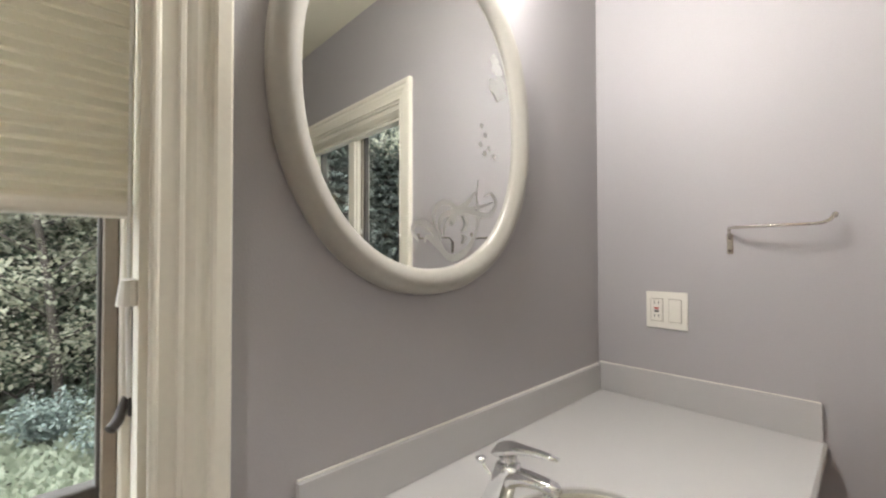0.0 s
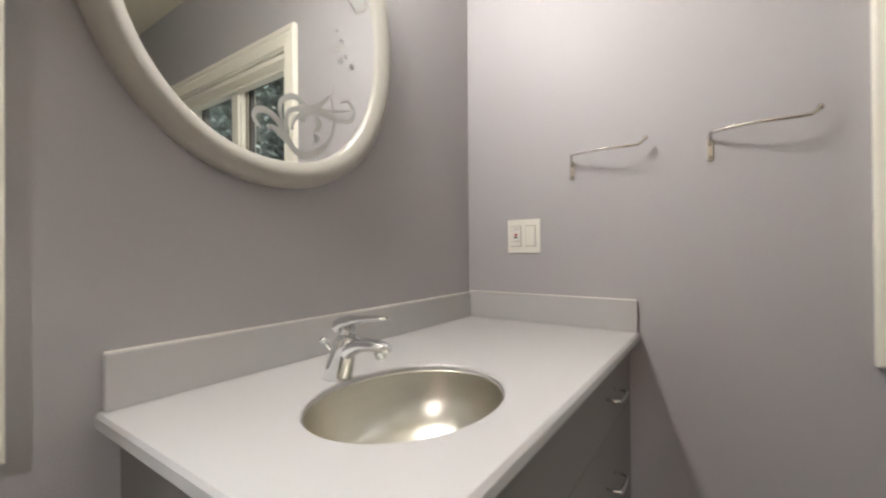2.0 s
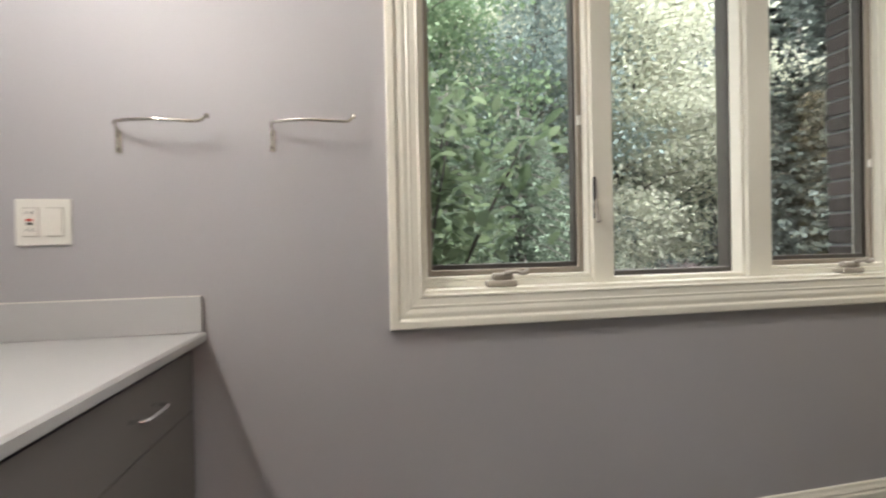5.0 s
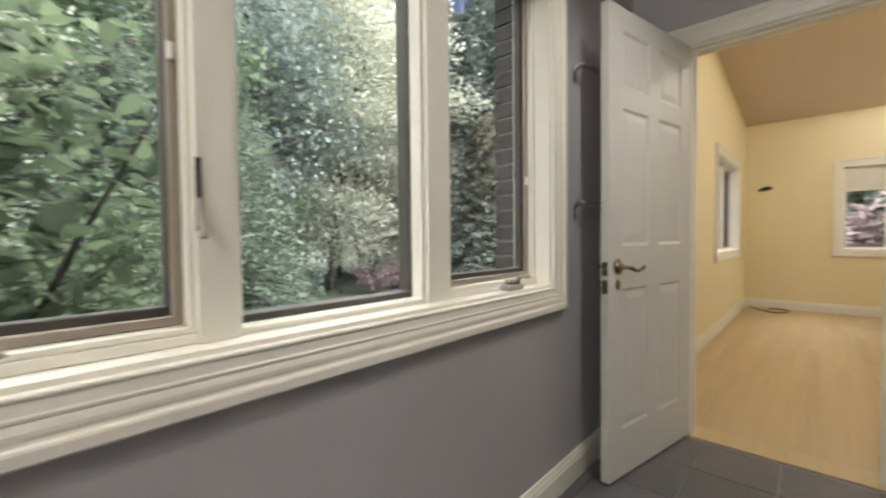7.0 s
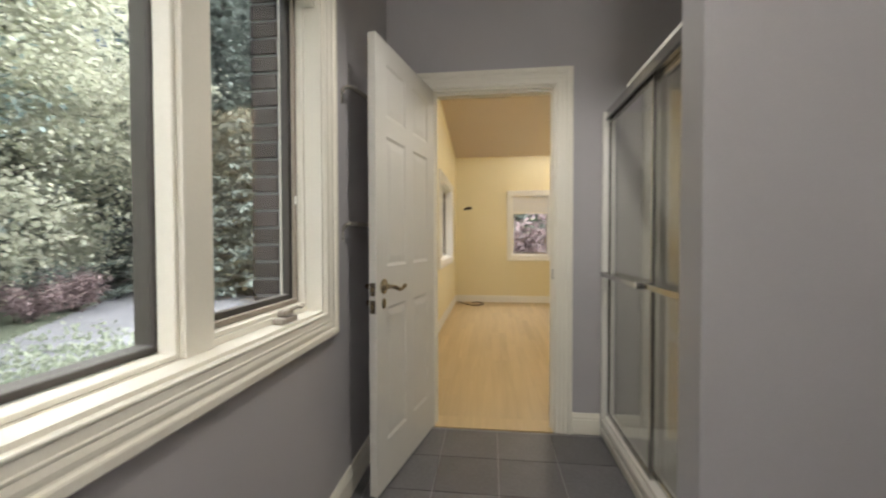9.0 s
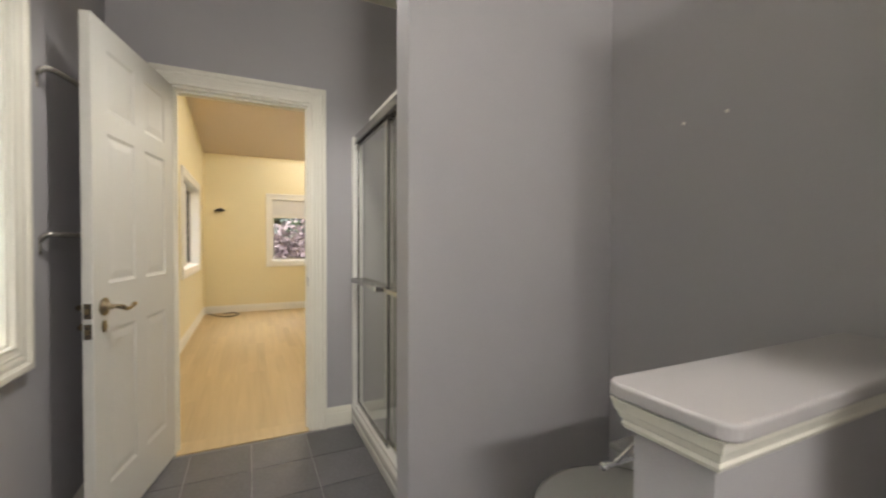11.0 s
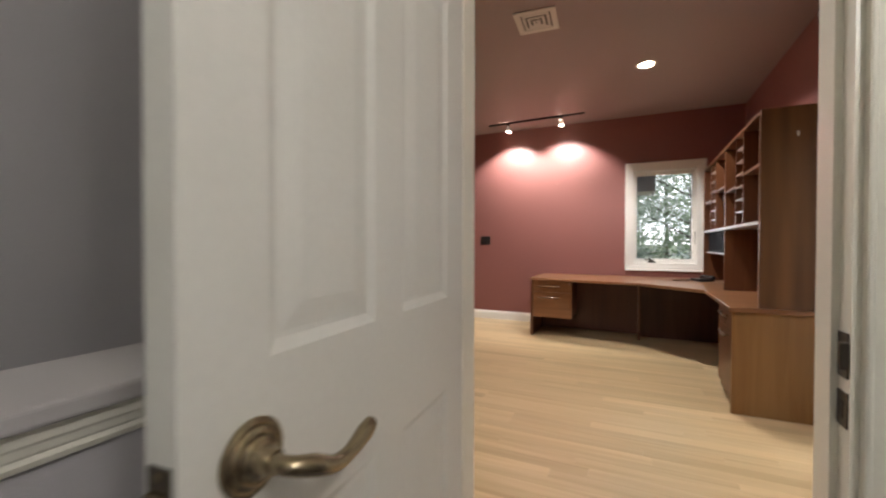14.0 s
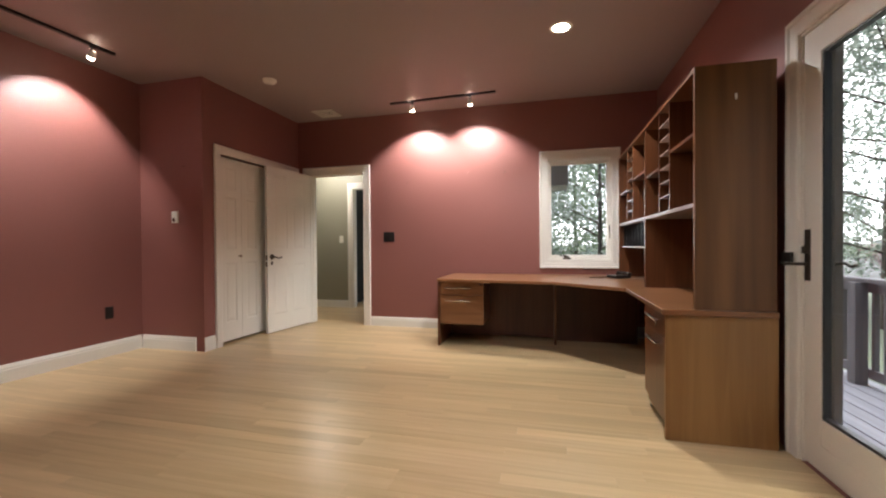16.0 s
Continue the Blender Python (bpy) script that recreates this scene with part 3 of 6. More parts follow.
es = [e for e in bm.edges if abs(e.verts[0].co.z - e.verts[1].co.z) < 1e-6 and min(v.co.y for v in e.verts) > BS - 1e-6 and not all(abs(v.co.y - BS) < 1e-6 for v in e.verts)]
bmesh.ops.bevel(bm, geom=es, offset=0.006, segments=3, profile=0.5, affect="EDGES")
part("cap", bm, CAP_PAINT, pony, "smooth grey rounded cap", False)

# ---- office, yellow room and hall shells ----
OW, ON, OS, OE = -0.18, -2.19, -7.08, 5.20
JX, JY = 4.40, -5.44
OC = 2.79
setting("wall_office_west", wall_mesh("y", OW, -0.14, OS - 0.14, -2.12, -0.3, OC, [(-4.420, -3.480, 0.0, 2.085)]), RED_PAINT, "brick-red painted wall with a glazed deck door", "wall")
setting("wall_office_north", wall_mesh("x", ON, 0.07, OW - 0.14, OE + 0.1, -0.02, OC, [(0.671, 1.385, -0.02, 2.058)]), RED_PAINT, "brick-red painted wall with the bathroom door opening", "wall")
setting("wall_office_south", wall_mesh("x", OS, -0.14, OW, JX, -0.3, OC, [(0.300, 1.020, 0.875, 2.085), (3.400, 4.225, -0.3, 2.058)]), RED_PAINT, "brick-red painted wall with a window and a door", "wall")
setting("wall_office_east", boxed((OE, JY, -0.02), (OE + 0.1, ON, OC)), RED_PAINT, "brick-red painted wall under the track lights", "wall")
setting("wall_closet_return", boxed((JX + 0.1, JY - 0.1, -0.02), (OE + 0.1, JY, OC)), RED_PAINT, "brick-red painted closet return wall", "wall")
setting("wall_closet", wall_mesh("y", JX, 0.1, OS - 0.14, JY, -0.02, OC, [(-6.98, -5.665, -0.02, 2.06)]), RED_PAINT, "brick-red painted closet wall with bifold doors", "wall")
setting("ceiling_office", boxed((OW, OS, OC), (OE, ON, OC + 0.12)), TAUPE_CEIL, "dark taupe painted office ceiling", "ceiling")
setting("closet_inside", boxed((JX + 0.55, OS - 0.14, -0.02), (JX + 0.6, JY - 0.1, OC)), SHADOW_GAP, "closet back wall coloured near-black for shade", "wall")

# yellow room: its ceiling slopes down towards the far wall
YE, YN, YS = 9.02, 0.02, -2.11
setting("wall_yellow_west", wall_mesh("y", BE + 0.14, -0.07, YS, BN, -0.02, 3.6, [(-1.020, -0.275, -0.02, 2.058)]), YELLOW_PAINT, "pale yellow painted wall round the bathroom door", "wall")
setting("wall_yellow_north", wall_mesh("x", YN, 0.14, BE + 0.07, YE + 0.14, -0.3, 3.6, [(6.66, 8.22, 0.865, 1.95)]), YELLOW_PAINT, "pale yellow painted wall with a window", "wall")
setting("wall_yellow_east", wall_mesh("y", YE, 0.14, YS, YN, -0.3, 2.80, [(-1.680, -1.015, 0.855, 1.95)]), YELLOW_PAINT, "pale yellow painted far wall with a window", "wall")
setting("wall_yellow_south", boxed((BE + 0.14, YS - 0.07, -0.3), (YE + 0.14, YS, 3.6)), YELLOW_PAINT, "pale yellow painted wall", "wall")
bm = bmesh.new()
zc = lambda x: 2.665 + (YE - x) * 0.137
vs = [bm.verts.new((x, y, zc(x) + d)) for d in (0, 0.1) for x, y in ((BE + 0.0, YS - 0.07), (YE + 0.14, YS - 0.07), (YE + 0.14, YN + 0.14), (BE + 0.0, YN + 0.14))]
for q in ((0, 1, 2, 3), (4, 5, 6, 7), (0, 1, 5, 4), (1, 2, 6, 5), (2, 3, 7, 6), (3, 0, 4, 7)):
    bm.faces.new([vs[i] for i in q])
setting("ceiling_yellow", bm, YELLOW_CEIL, "beige painted sloping ceiling", "ceiling")

# hall beyond the office door
HB = -8.45
setting("wall_hall_back", wall_mesh("x", HB, -0.1, 2.6, 7.2, -0.02, 2.5, [(3.47, 4.26, -0.02, 2.05)]), GREEN_PAINT, "sage-grey painted hall wall with a doorway", "wall")
setting("wall_hall_side", boxed((2.5, HB, -0.02), (2.6, OS - 0.14, 2.5)), GREEN_PAINT, "sage-grey painted hall end wall", "wall")
setting("wall_hall_end", boxed((7.2, HB, -0.02), (7.3, OS - 0.14, 2.5)), GREEN_PAINT, "sage-grey painted hall end wall", "wall")
setting("wall_hall_front", boxed((JX, OS - 0.24, -0.02), (7.3, OS - 0.14, 2.5)), GREEN_PAINT, "sage-grey painted hall wall", "wall")
setting("ceiling_hall", boxed((2.5, HB - 0.1, 2.5), (7.3, OS - 0.14, 2.6)), YELLOW_CEIL, "beige painted hall ceiling", "ceiling")
# Darkness beyond the doorway is put into the wall colour.
setting("room_beyond_hall", box(boxed((3.0, HB - 1.6, -0.02), (4.5, HB - 1.5, 2.5)), (4.5, HB - 1.6, -0.02), (4.6, HB - 0.1, 2.5)), SHADOW_GAP, "walls beyond the hall doorway, coloured near-black for shade", "wall")

# sub-floors
setting("floor", boxed((0.0, BS - 0.07, -0.10), (BE + 0.07, BN, -0.006)), GROUT, "grey grouted bathroom floor bed", "floor")
floor_office = setting("floor_office", boxed((OW, HB - 1.6, -0.10), (7.3, BS - 0.07, -0.010)), OAK, "light maple strip floor", "floor")
floor_yellow = setting("floor_yellow", boxed((BE + 0.07, YS, -0.10), (YE, YN, -0.010)), OAK, "honey-coloured wooden strip floor", "floor")

# ---- windows ----


def casement_window(name, label, axis, face, inward, a0, a1, z0, z1, depth, lights, trim=TRIM, profile=CASE, sill_v=-0.095, sash_mat=BRONZE, inner_mat=SCREEN_FRAME, drops=(0.030, 0.014)):
    """A cased window. lights: (from, to, kind) along the wall; kind 'open' has a screen frame and an operator, 'fixed' has none."""
    put = to_wall(axis, face, inward)
    win = thing(name, label, "window", kind="structure")
    part("casing", frame_sweep(put, a0 + 0.004, a1 - 0.004, z0 + 0.004, z1 - 0.004, profile), trim, win, "moulded painted casing")
    part("window_frame", ring_frame(put, a0, a1, z0, z1, 0.014, 0.0, -depth), trim, win)
    prev = a0 + 0.014
    for i, (l0, l1, kind) in enumerate(lights):
        if l0 - prev > 0.03:
            part("mullion", put_box(bmesh.new(), put, prev, l0, sill_v + 0.045, -depth, z0 + 0.014, z1 - 0.014, 0.003), trim, win)
        drop = drops[0] if kind == "open" else drops[1]
        lo, hi = z0 + drop, z1 - 0.03
        wide, back = (0.034, 0.050) if kind == "open" else (0.016, 0.072)
        sash = part("sash", ring_frame(put, l0, l1, lo, hi, wide, sill_v - 0.018, sill_v - back, 0.002), sash_mat, win, "dark clad sash frame")
        part("stop", ring_frame(put, l0 - 0.001, l1 + 0.001, lo - 0.014, hi + 0.001, 0.013, sill_v + 0.03, sill_v - 0.017, 0.002), trim, win)
        if drop > 0.034 or (kind == "fixed" and drop > 0.018):
            part("sill_block", put_box(bmesh.new(), put, l0 - 0.001, l1 + 0.001, sill_v + 0.036, -depth, z0 + 0.0145, lo - 0.0145, 0.002), trim, win)
        if kind == "open":
            part("screen_frame", ring_frame(put, l0 + 0.012, l1 - 0.012, lo + 0.0, hi - 0.012, 0.018, sill_v + 0.004, sill_v - 0.010, 0.002), inner_mat, win, "taupe insect screen frame")
        pane_between(sash, put, l0 + wide - 0.002, l1 - wide + 0.002, sill_v - (0.034 if kind == "open" else 0.026), lo + wide - 0.002, hi - wide + 0.002)
        prev = l1
    return win, put


win1, put1 = casement_window("window_1", "cream-cased triple casement window with dark sashes", "x", BN, -1, 1.146, 2.972, 0.862, 2.120, WALL + 0.01, [(1.164, 1.722, "open"), (1.794, 2.324, "fixed"), (2.422, 2.958, "open")], drops=(0.048, 0.030))
crank_handle(win1, put1, 1.40, -0.052, 0.877)
crank_handle(win1, put1, 2.74, -0.052, 0.877)
sash_lock(win1, put1, 1.726, -0.049, 1.085)
for a, z in ((1.698, 1.40), (2.93, 1.28)):
    part("screen_clip", put_box(bmesh.new(), put1, a - 0.005, a + 0.005, -0.091, -0.082, z, z + 0.03), IVORY, win1)
blind = thing("raised_blind", "cream cellular blind gathered at the window head", "blind")
for i in range(3):
    part("fold", put_box(bmesh.new(), put1, 1.168, 2.948, -0.066 - 0.002 * (i % 2), -0.014, 2.060 - 0.013 * i, 2.071 - 0.013 * i, 0.004), BLIND, blind)
part("headrail", put_box(bmesh.new(), put1, 1.166, 2.950, -0.068, -0.012, 2.072, 2.104, 0.004), TRIM, blind)
part("bottom_rail", put_box(bmesh.new(), put1, 1.168, 2.948, -0.066, -0.014, 2.012, 2.030, 0.004), TRIM, blind)

win2, put2 = casement_window("window_2", "cream-cased casement window beside the vanity", "y", 0.0, 1, -1.900, -1.280, 0.857, 2.105, WALL + 0.01, [(-1.886, -1.294, "open")])
slot = part("sash_lock", put_box(bmesh.new(), put2, -1.298, -1.2945, -0.078, -0.050, 1.030, 1.182, 0.001), BLACK, win2, "dark slotted sash lock")
part("lock_lever", tube(bmesh.new(), [put2(-1.300, -0.064, 1.055), put2(-1.304, -0.063, 1.040), put2(-1.309, -0.057, 1.026), put2(-1.318, -0.049, 1.018)], 0.006, 8, [0.004, 0.006, 0.007, 0.007]), BRONZE, slot, "", True)
crank_handle(win2, put2, -1.62, -0.052, 0.871)
blind = thing("cellular_blind", "cream cellular blind half lowered over the window", "blind")
bm = bmesh.new()
n_fold = 92
zt, zb = 2.085, 1.322
for s in (0, 1):
    prev = None
    for k in range(n_fold + 1):
        z = zt + (zb - zt) * k / n_fold
        v = -0.026 - (0.010 if k % 2 else 0.0) if s == 0 else -0.050 + (0.008 if k % 2 else 0.0)
        row = [bm.verts.new(put2(a, v, z)) for a in (-1.882, -1.298)]
        if prev:
            bm.faces.new((prev[0], prev[1], row[1], row[0]))
        prev = row
part("fabric", bm, BLIND, blind, "pleated cream fabric")
part("headrail", put_box(bmesh.new(), put2, -1.884, -1.296, -0.060, -0.014, 2.060, 2.090, 0.003), TRIM, blind)
part("bottom_rail", put_box(bmesh.new(), put2, -1.883, -1.297, -0.052, -0.022, 1.302, 1.323, 0.006), TRIM, blind)
cord = part("cord", cyl(bmesh.new(), put2(-1.303, -0.016, 2.06), put2(-1.303, -0.016, 1.218), 0.0022, seg=8), CORD, blind)
part("tassel", lathe(bmesh.new(), [(0.004, 0.036), (0.010, 0.034), (0.014, 0.0), (0.011, -0.001)], put2(-1.303, -0.016, 1.186), (0, 0, 1), 12), IVORY, cord, "white plastic cord tassel")
part("cord_tail", cyl(bmesh.new(), put2(-1.303, -0.016, 1.186), put2(-1.301, -0.016, 1.066), 0.0032, seg=8), CORD, blind)

win3, put3 = casement_window("window_3", "white-cased casement window above the desk", "x", OS, 1, 0.300, 1.020, 0.875, 2.085, 0.15, [(0.314, 1.006, "open")], WHITE_TRIM, CASE, -0.060, WHITE_TRIM, WHITE_TRIM)
crank_handle(win3, put3, 0.80, -0.040, 0.889, DARK_METAL)
sash_lock(win3, put3, 0.322, -0.030, 1.15)
win4, put4 = casement_window("window_4", "white-cased window in the yellow room", "x", YN, -1, 6.66, 8.22, 0.865, 1.95, 0.15, [(6.676, 7.42, "open"), (7.46, 8.204, "open")], WHITE_TRIM, CASE)
win5, put5 = casement_window("window_5", "white-cased far window with a half lowered blind", "y", YE, -1, -1.680, -1.015, 0.855, 1.95, 0.15, [(-1.666, -1.029, "open")], WHITE_TRIM, CASE)
blind = thing("white_blind", "white fabric blind over the upper window", "blind")
part("fabric", put_box(bmesh.new(), put5, -1.662, -1.033, -0.045, -0.040, 1.645, 1.93), DIM_BLIND, blind)
part("bottom_rail", put_box(bmesh.new(), put5, -1.662, -1.033, -0.052, -0.034, 1.622, 1.644, 0.004), TRIM, blind)

# ---- doors ----


def door_case(name, label, axis, faces, a0, a1, z1, mats, stop):
    """Lining and casings round a door opening; faces: the two wall faces with the way into each room."""
    (f0, i0), (f1, i1) = faces
    d = thing(name, label, "door frame", kind="structure")
    put = to_wall(axis, f0, i0)
    jamb_lining(put, a0, a1, z1, 0.0, -abs(f1 - f0), d, mats[0], stop)
    part("casing", frame_sweep(put, a0 + 0.006, a1 - 0.006, 0.0, z1 - 0.006, CASE, True), mats[0], d)
    part("casing", frame_sweep(to_wall(axis, f1, i1), a0 + 0.006, a1 - 0.006, 0.0, z1 - 0.006, CASE, True), mats[1], d)
    return d


dc1 = door_case("door_frame_1", "cream door frame between bathroom and yellow room", "y", ((BE, -1), (BE + 0.14, 1)), -1.020, -0.275, 2.058, (TRIM, WHITE_TRIM), (-0.040, -0.075))
dc2 = door_case("door_frame_2", "cream door frame between bathroom and office", "x", ((BS, 1), (ON, -1)), 0.671, 1.385, 2.058, (TRIM, WHITE_TRIM), (-0.040, -0.075))
dc3 = door_case("door_frame_3", "white door frame between office and hall", "x", ((OS, 1), (OS - 0.14, -1)), 3.400, 4.225, 2.058, (WHITE_TRIM, WHITE_TRIM), (-0.040, -0.075))
for z in (0.955, 0.868):
    part("strike_plate", boxed((0.689, -2.094, z - 0.036 if z > 0.9 else z - 0.028), (0.691, -2.056, z + 0.036 if z > 0.9 else z + 0.028)), DARK_METAL, dc2, "dark metal strike plate")
    part("strike_hole", boxed((0.6905, -2.082, z - 0.014), (0.692, -2.068, z + 0.014)), BLACK, dc2)
part("strike_lip", boxed((0.690, -2.058, 0.935), (0.702, -2.050, 0.978), 0.002), DARK_METAL, dc2)
part("strike_plate", boxed((3.955, -1.0025, 0.91), (3.99, -1.0005, 0.97)), DARK_METAL, dc1)
door_n = six_panel_door("door_1", "cream six-panel door standing open beside the window", 0.742, 2.03, (BE - 0.014, -0.291, 0.012), 168.4)
door_s = six_panel_door("door_2", "cream six-panel door standing open beside the half wall", 0.646, 2.03, (1.340, BS + 0.006, 0.012), 93.2, lever_z=0.927)
door_h = six_panel_door("door_3", "white six-panel office door standing open before the closet", 0.780, 2.03, (4.205, OS + 0.02, 0.012), 83.0, DARK_METAL, paint=WHITE_TRIM)
part("threshold", boxed((BE - 0.012, -1.002, -0.004), (BE + 0.14, -0.293, 0.006), 0.003), OAK, dc1, "honey oak threshold strip")
part("threshold", boxed((0.689, ON, -0.004), (1.335, BS - 0.07, 0.004), 0.002), MAPLE, dc2, "maple threshold strip")
dc4 = thing("door_frame_4", "white casing round the hall doorway", "door frame", kind="structure")
part("casing", frame_sweep(to_wall("x", HB, 1), 3.476, 4.254, 0.0, 2.044, CASE, True), WHITE_TRIM, dc4)
jamb_lining(to_wall("x", HB, 1), 3.47, 4.26, 2.05, 0.0, -0.1, dc4, WHITE_TRIM)

# ---- baseboards ----
pn, pe = to_wall("x", BN, -1), to_wall("y", BE, -1)
baseboard(pn, 0.60, BE, TRIM)
baseboard(pe, -0.178, -0.016, TRIM)
baseboard(pe, -1.27, -1.112, TRIM)
baseboard(to_wall("y", 2.525, -1), BS + 0.016, -1.140, TRIM)
baseboard(to_wall("x", BS, 1), 1.79, 2.509, TRIM)
po_s = to_wall("x", OS, 1)
baseboard(po_s, OW, 3.309, WHITE_TRIM, "white painted wooden baseboard")
baseboard(to_wall("y", OE, -1), JY + 0.016, ON, WHITE_TRIM, "white painted wooden baseboard", 1.15)
baseboard(to_wall("x", JY, 1), JX + 0.1, OE - 0.016, WHITE_TRIM, "white painted wooden baseboard", 1.15)
baseboard(to_wall("y", JX, -1), -5.570, JY, WHITE_TRIM, "white painted wooden baseboard", 1.15)
baseboard(to_wall("y", OW, 1), -3.35, ON, WHITE_TRIM, "white painted wooden baseboard")
baseboard(to_wall("x", YN, -1), BE + 0.14, YE - 0.016, WHITE_TRIM, "white painted wooden baseboard")
baseboard(to_wall("y", YE, -1), YS, YN, WHITE_TRIM, "white painted wooden baseboard")
baseboard(to_wall("x", HB, 1), 4.35, 7.2, WHITE_TRIM, "white painted wooden baseboard")

# ---- bathroom things ----
CT = 0.793
SX, SY, SA, SB = 0.344, -0.766, 0.148, 0.186

counter = thing("vanity_counter", "light grey solid-surface counter with a backsplash", "counter")
bm = bmesh.new()
seg = 48
ox0, ox1, oy0, oy1 = 0.001, 0.578, -1.093, -0.001
rim = [(SX + SA * math.cos(2 * math.pi * k / seg), SY + SB * math.sin(2 * math.pi * k / seg)) for k in range(seg)]


def to_edge(k):
    """The point of the counter's rectangle in the same direction from the bowl's middle."""
    c, s = math.cos(2 * math.pi * k / seg), math.sin(2 * math.pi * k / seg)
    f = min([q for q in ((ox1 - SX) / c if c > 1e-6 else 9, (ox0 - SX) / c if c < -1e-6 else 9, (oy1 - SY) / s if s > 1e-6 else 9, (oy0 - SY) / s if s < -1e-6 else 9)])
    return SX + c * f, SY + s * f


def ring_at(pts, z):
    return [bm.verts.new((x, y, z)) for x, y in pts]


edge = [to_edge(k) for k in range(seg)]
for cx, cy in ((ox0, oy0), (ox0, oy1), (ox1, oy0), (ox1, oy1)):
    k = min(range(seg), key=lambda q: (edge[q][0] - cx) ** 2 + (edge[q][1] - cy) ** 2)
    edge[k] = (cx, cy)
inset = [(min(max(x, ox0), ox1 - 0.006), max(y, oy0 + 0.004)) for x, y in edge]
loops = [ring_at(rim, CT - 0.011), ring_at(rim, CT - 0.003), ring_at([(SX + (x - SX) * 1.02, SY + (y - SY) * 1.02) for x, y in rim], CT), ring_at(inset, CT), ring_at(edge, CT - 0.006), ring_at(edge, CT - 0.022), ring_at(inset, CT - 0.027), ]
for a, b in zip(loops, loops[1:]):
    for k in range(seg):
        bm.faces.new((a[k], a[(k + 1) % seg], b[(k + 1) % seg], b[k]))
for k in range(seg):
    bm.faces.new((loops[-1][k], loops[-1][(k + 1) % seg], loops[0][(k + 1) % seg], loops[0][k]))
part("worktop", bm, LAMINATE, counter, "light grey worktop with an oval cut-out")
part("backsplash", boxed((0.001, -1.084, CT + 0.0005), (0.014, -0.0145, CT + 0.087), 0.0015), LAMINATE, counter)
# Pale strips put in for the highlight on the backsplash's top edge.
part("lit_edge_strip", boxed((0.001, -1.082, CT + 0.0872), (0.006, -0.0145, CT + 0.0902), 0.001), IVORY, counter, "thin pale strip standing in for the lit top edge")
part("lit_edge_strip", boxed((0.006, -0.006, CT + 0.0922), (0.568, -0.001, CT + 0.0952), 0.001), IVORY, counter, "thin pale strip standing in for the lit top edge")
part("backsplash", boxed((0.001, -0.014, CT + 0.0005), (0.571, -0.001, CT + 0.092), 0.0015), LAMINATE, counter)

sink = thing("undermount_sink", "oval satin stainless steel undermount sink bowl", "sink", (SX, SY, CT - 0.011))
bm = bmesh.new()
prof = [(1.0, 0.0), (0.998, -0.003), (0.994, -0.008), (0.985, -0.025), (0.95, -0.055), (0.86, -0.092), (0.68, -0.118), (0.42, -0.128), (0.14, -0.131), (0.13, -0.134)]
lathe(bm, prof, (0, 0, 0), (0, 0, 1), 48, SA, SB, False)
bowl = part("bowl", bm, STEEL, sink, "", True)
sol = bowl.modifiers.new("thick", "SOLIDIFY")
sol.thickness, sol.offset = 0.002, -1
part("drain", lathe(bmesh.new(), [(0.030, -0.134), (0.030, -0.130), (0.022, -0.129), (0.020, -0.132), (0.003, -0.132)], (0, 0, 0)), CHROME, sink, "chrome drain", True)
faucet = thing("basin_faucet", "polished chrome single-lever basin faucet on the counter", "faucet", (0.170, -0.774, CT), 0)
faucet.scale = (1.0, 1.0, 0.88)


def loft(sections, upright):
    """Oval sections joined into one skin; upright: they lie flat, else they face along x."""
    bm = bmesh.new()
    rings = []
    for x, z, p, q in sections:
        ring = []
        for k in range(24):
            c, s = math.cos(2 * math.pi * k / 24), math.sin(2 * math.pi * k / 24)
            ring.append(bm.verts.new((x + p * c, q * s, z) if upright else (x, q * c, z + p * s)))
        rings.append(ring)
    for a, b in zip(rings, rings[1:]):
        for k in range(24):
            bm.faces.new((a[k], a[(k + 1) % 24], b[(k + 1) % 24], b[k]))
    bm.faces.new(rings[0])
    bm.faces.new(rings[-1])
    return bm


part("column", loft([(0.0, 0.0, 0.030, 0.027), (0.001, 0.004, 0.030, 0.027), (0.010, 0.032, 0.027, 0.0245), (0.021, 0.064, 0.0255, 0.023), (0.029, 0.088, 0.025, 0.0225), (0.031, 0.094, 0.022, 0.020)], True), CHROME, faucet, "", True)
part("spout", loft([(0.010, 0.040, 0.026, 0.019), (0.026, 0.058, 0.026, 0.020), (0.046, 0.072, 0.020, 0.019), (0.070, 0.080, 0.0145, 0.0175), (0.098, 0.083, 0.012, 0.0155), (0.124, 0.082, 0.0115, 0.0145), (0.131, 0.081, 0.008, 0.011)], False), CHROME, faucet, "", True)
part("aerator", lathe(bmesh.new(), [(0.009, 0.0), (0.0105, 0.003), (0.0115, 0.008), (0.0115, 0.014)], (0.114, 0, 0.060), (0, 0, 1), 18), CHROME, faucet, "", True)
part("neck", cyl(bmesh.new(), (0.029, 0, 0.093), (0.028, 0, 0.112), 0.0165, seg=20), CHROME, faucet, "", True)
part("lever", loft([(-0.001, 0.107, 0.008, 0.014), (0.010, 0.115, 0.016, 0.021), (0.030, 0.123, 0.015, 0.0215), (0.054, 0.130, 0.0095, 0.017), (0.084, 0.136, 0.0065, 0.012), (0.114, 0.139, 0.005, 0.009), (0.129, 0.140, 0.0035, 0.007)], False), CHROME, faucet, "", True)
part("lift_rod", tube(bmesh.new(), [(0.0, 0, 0.045), (-0.020, 0, 0.056), (-0.032, 0, 0.066), (-0.037, 0, 0.073)], 0.0032, 8), CHROME, faucet, "", True)
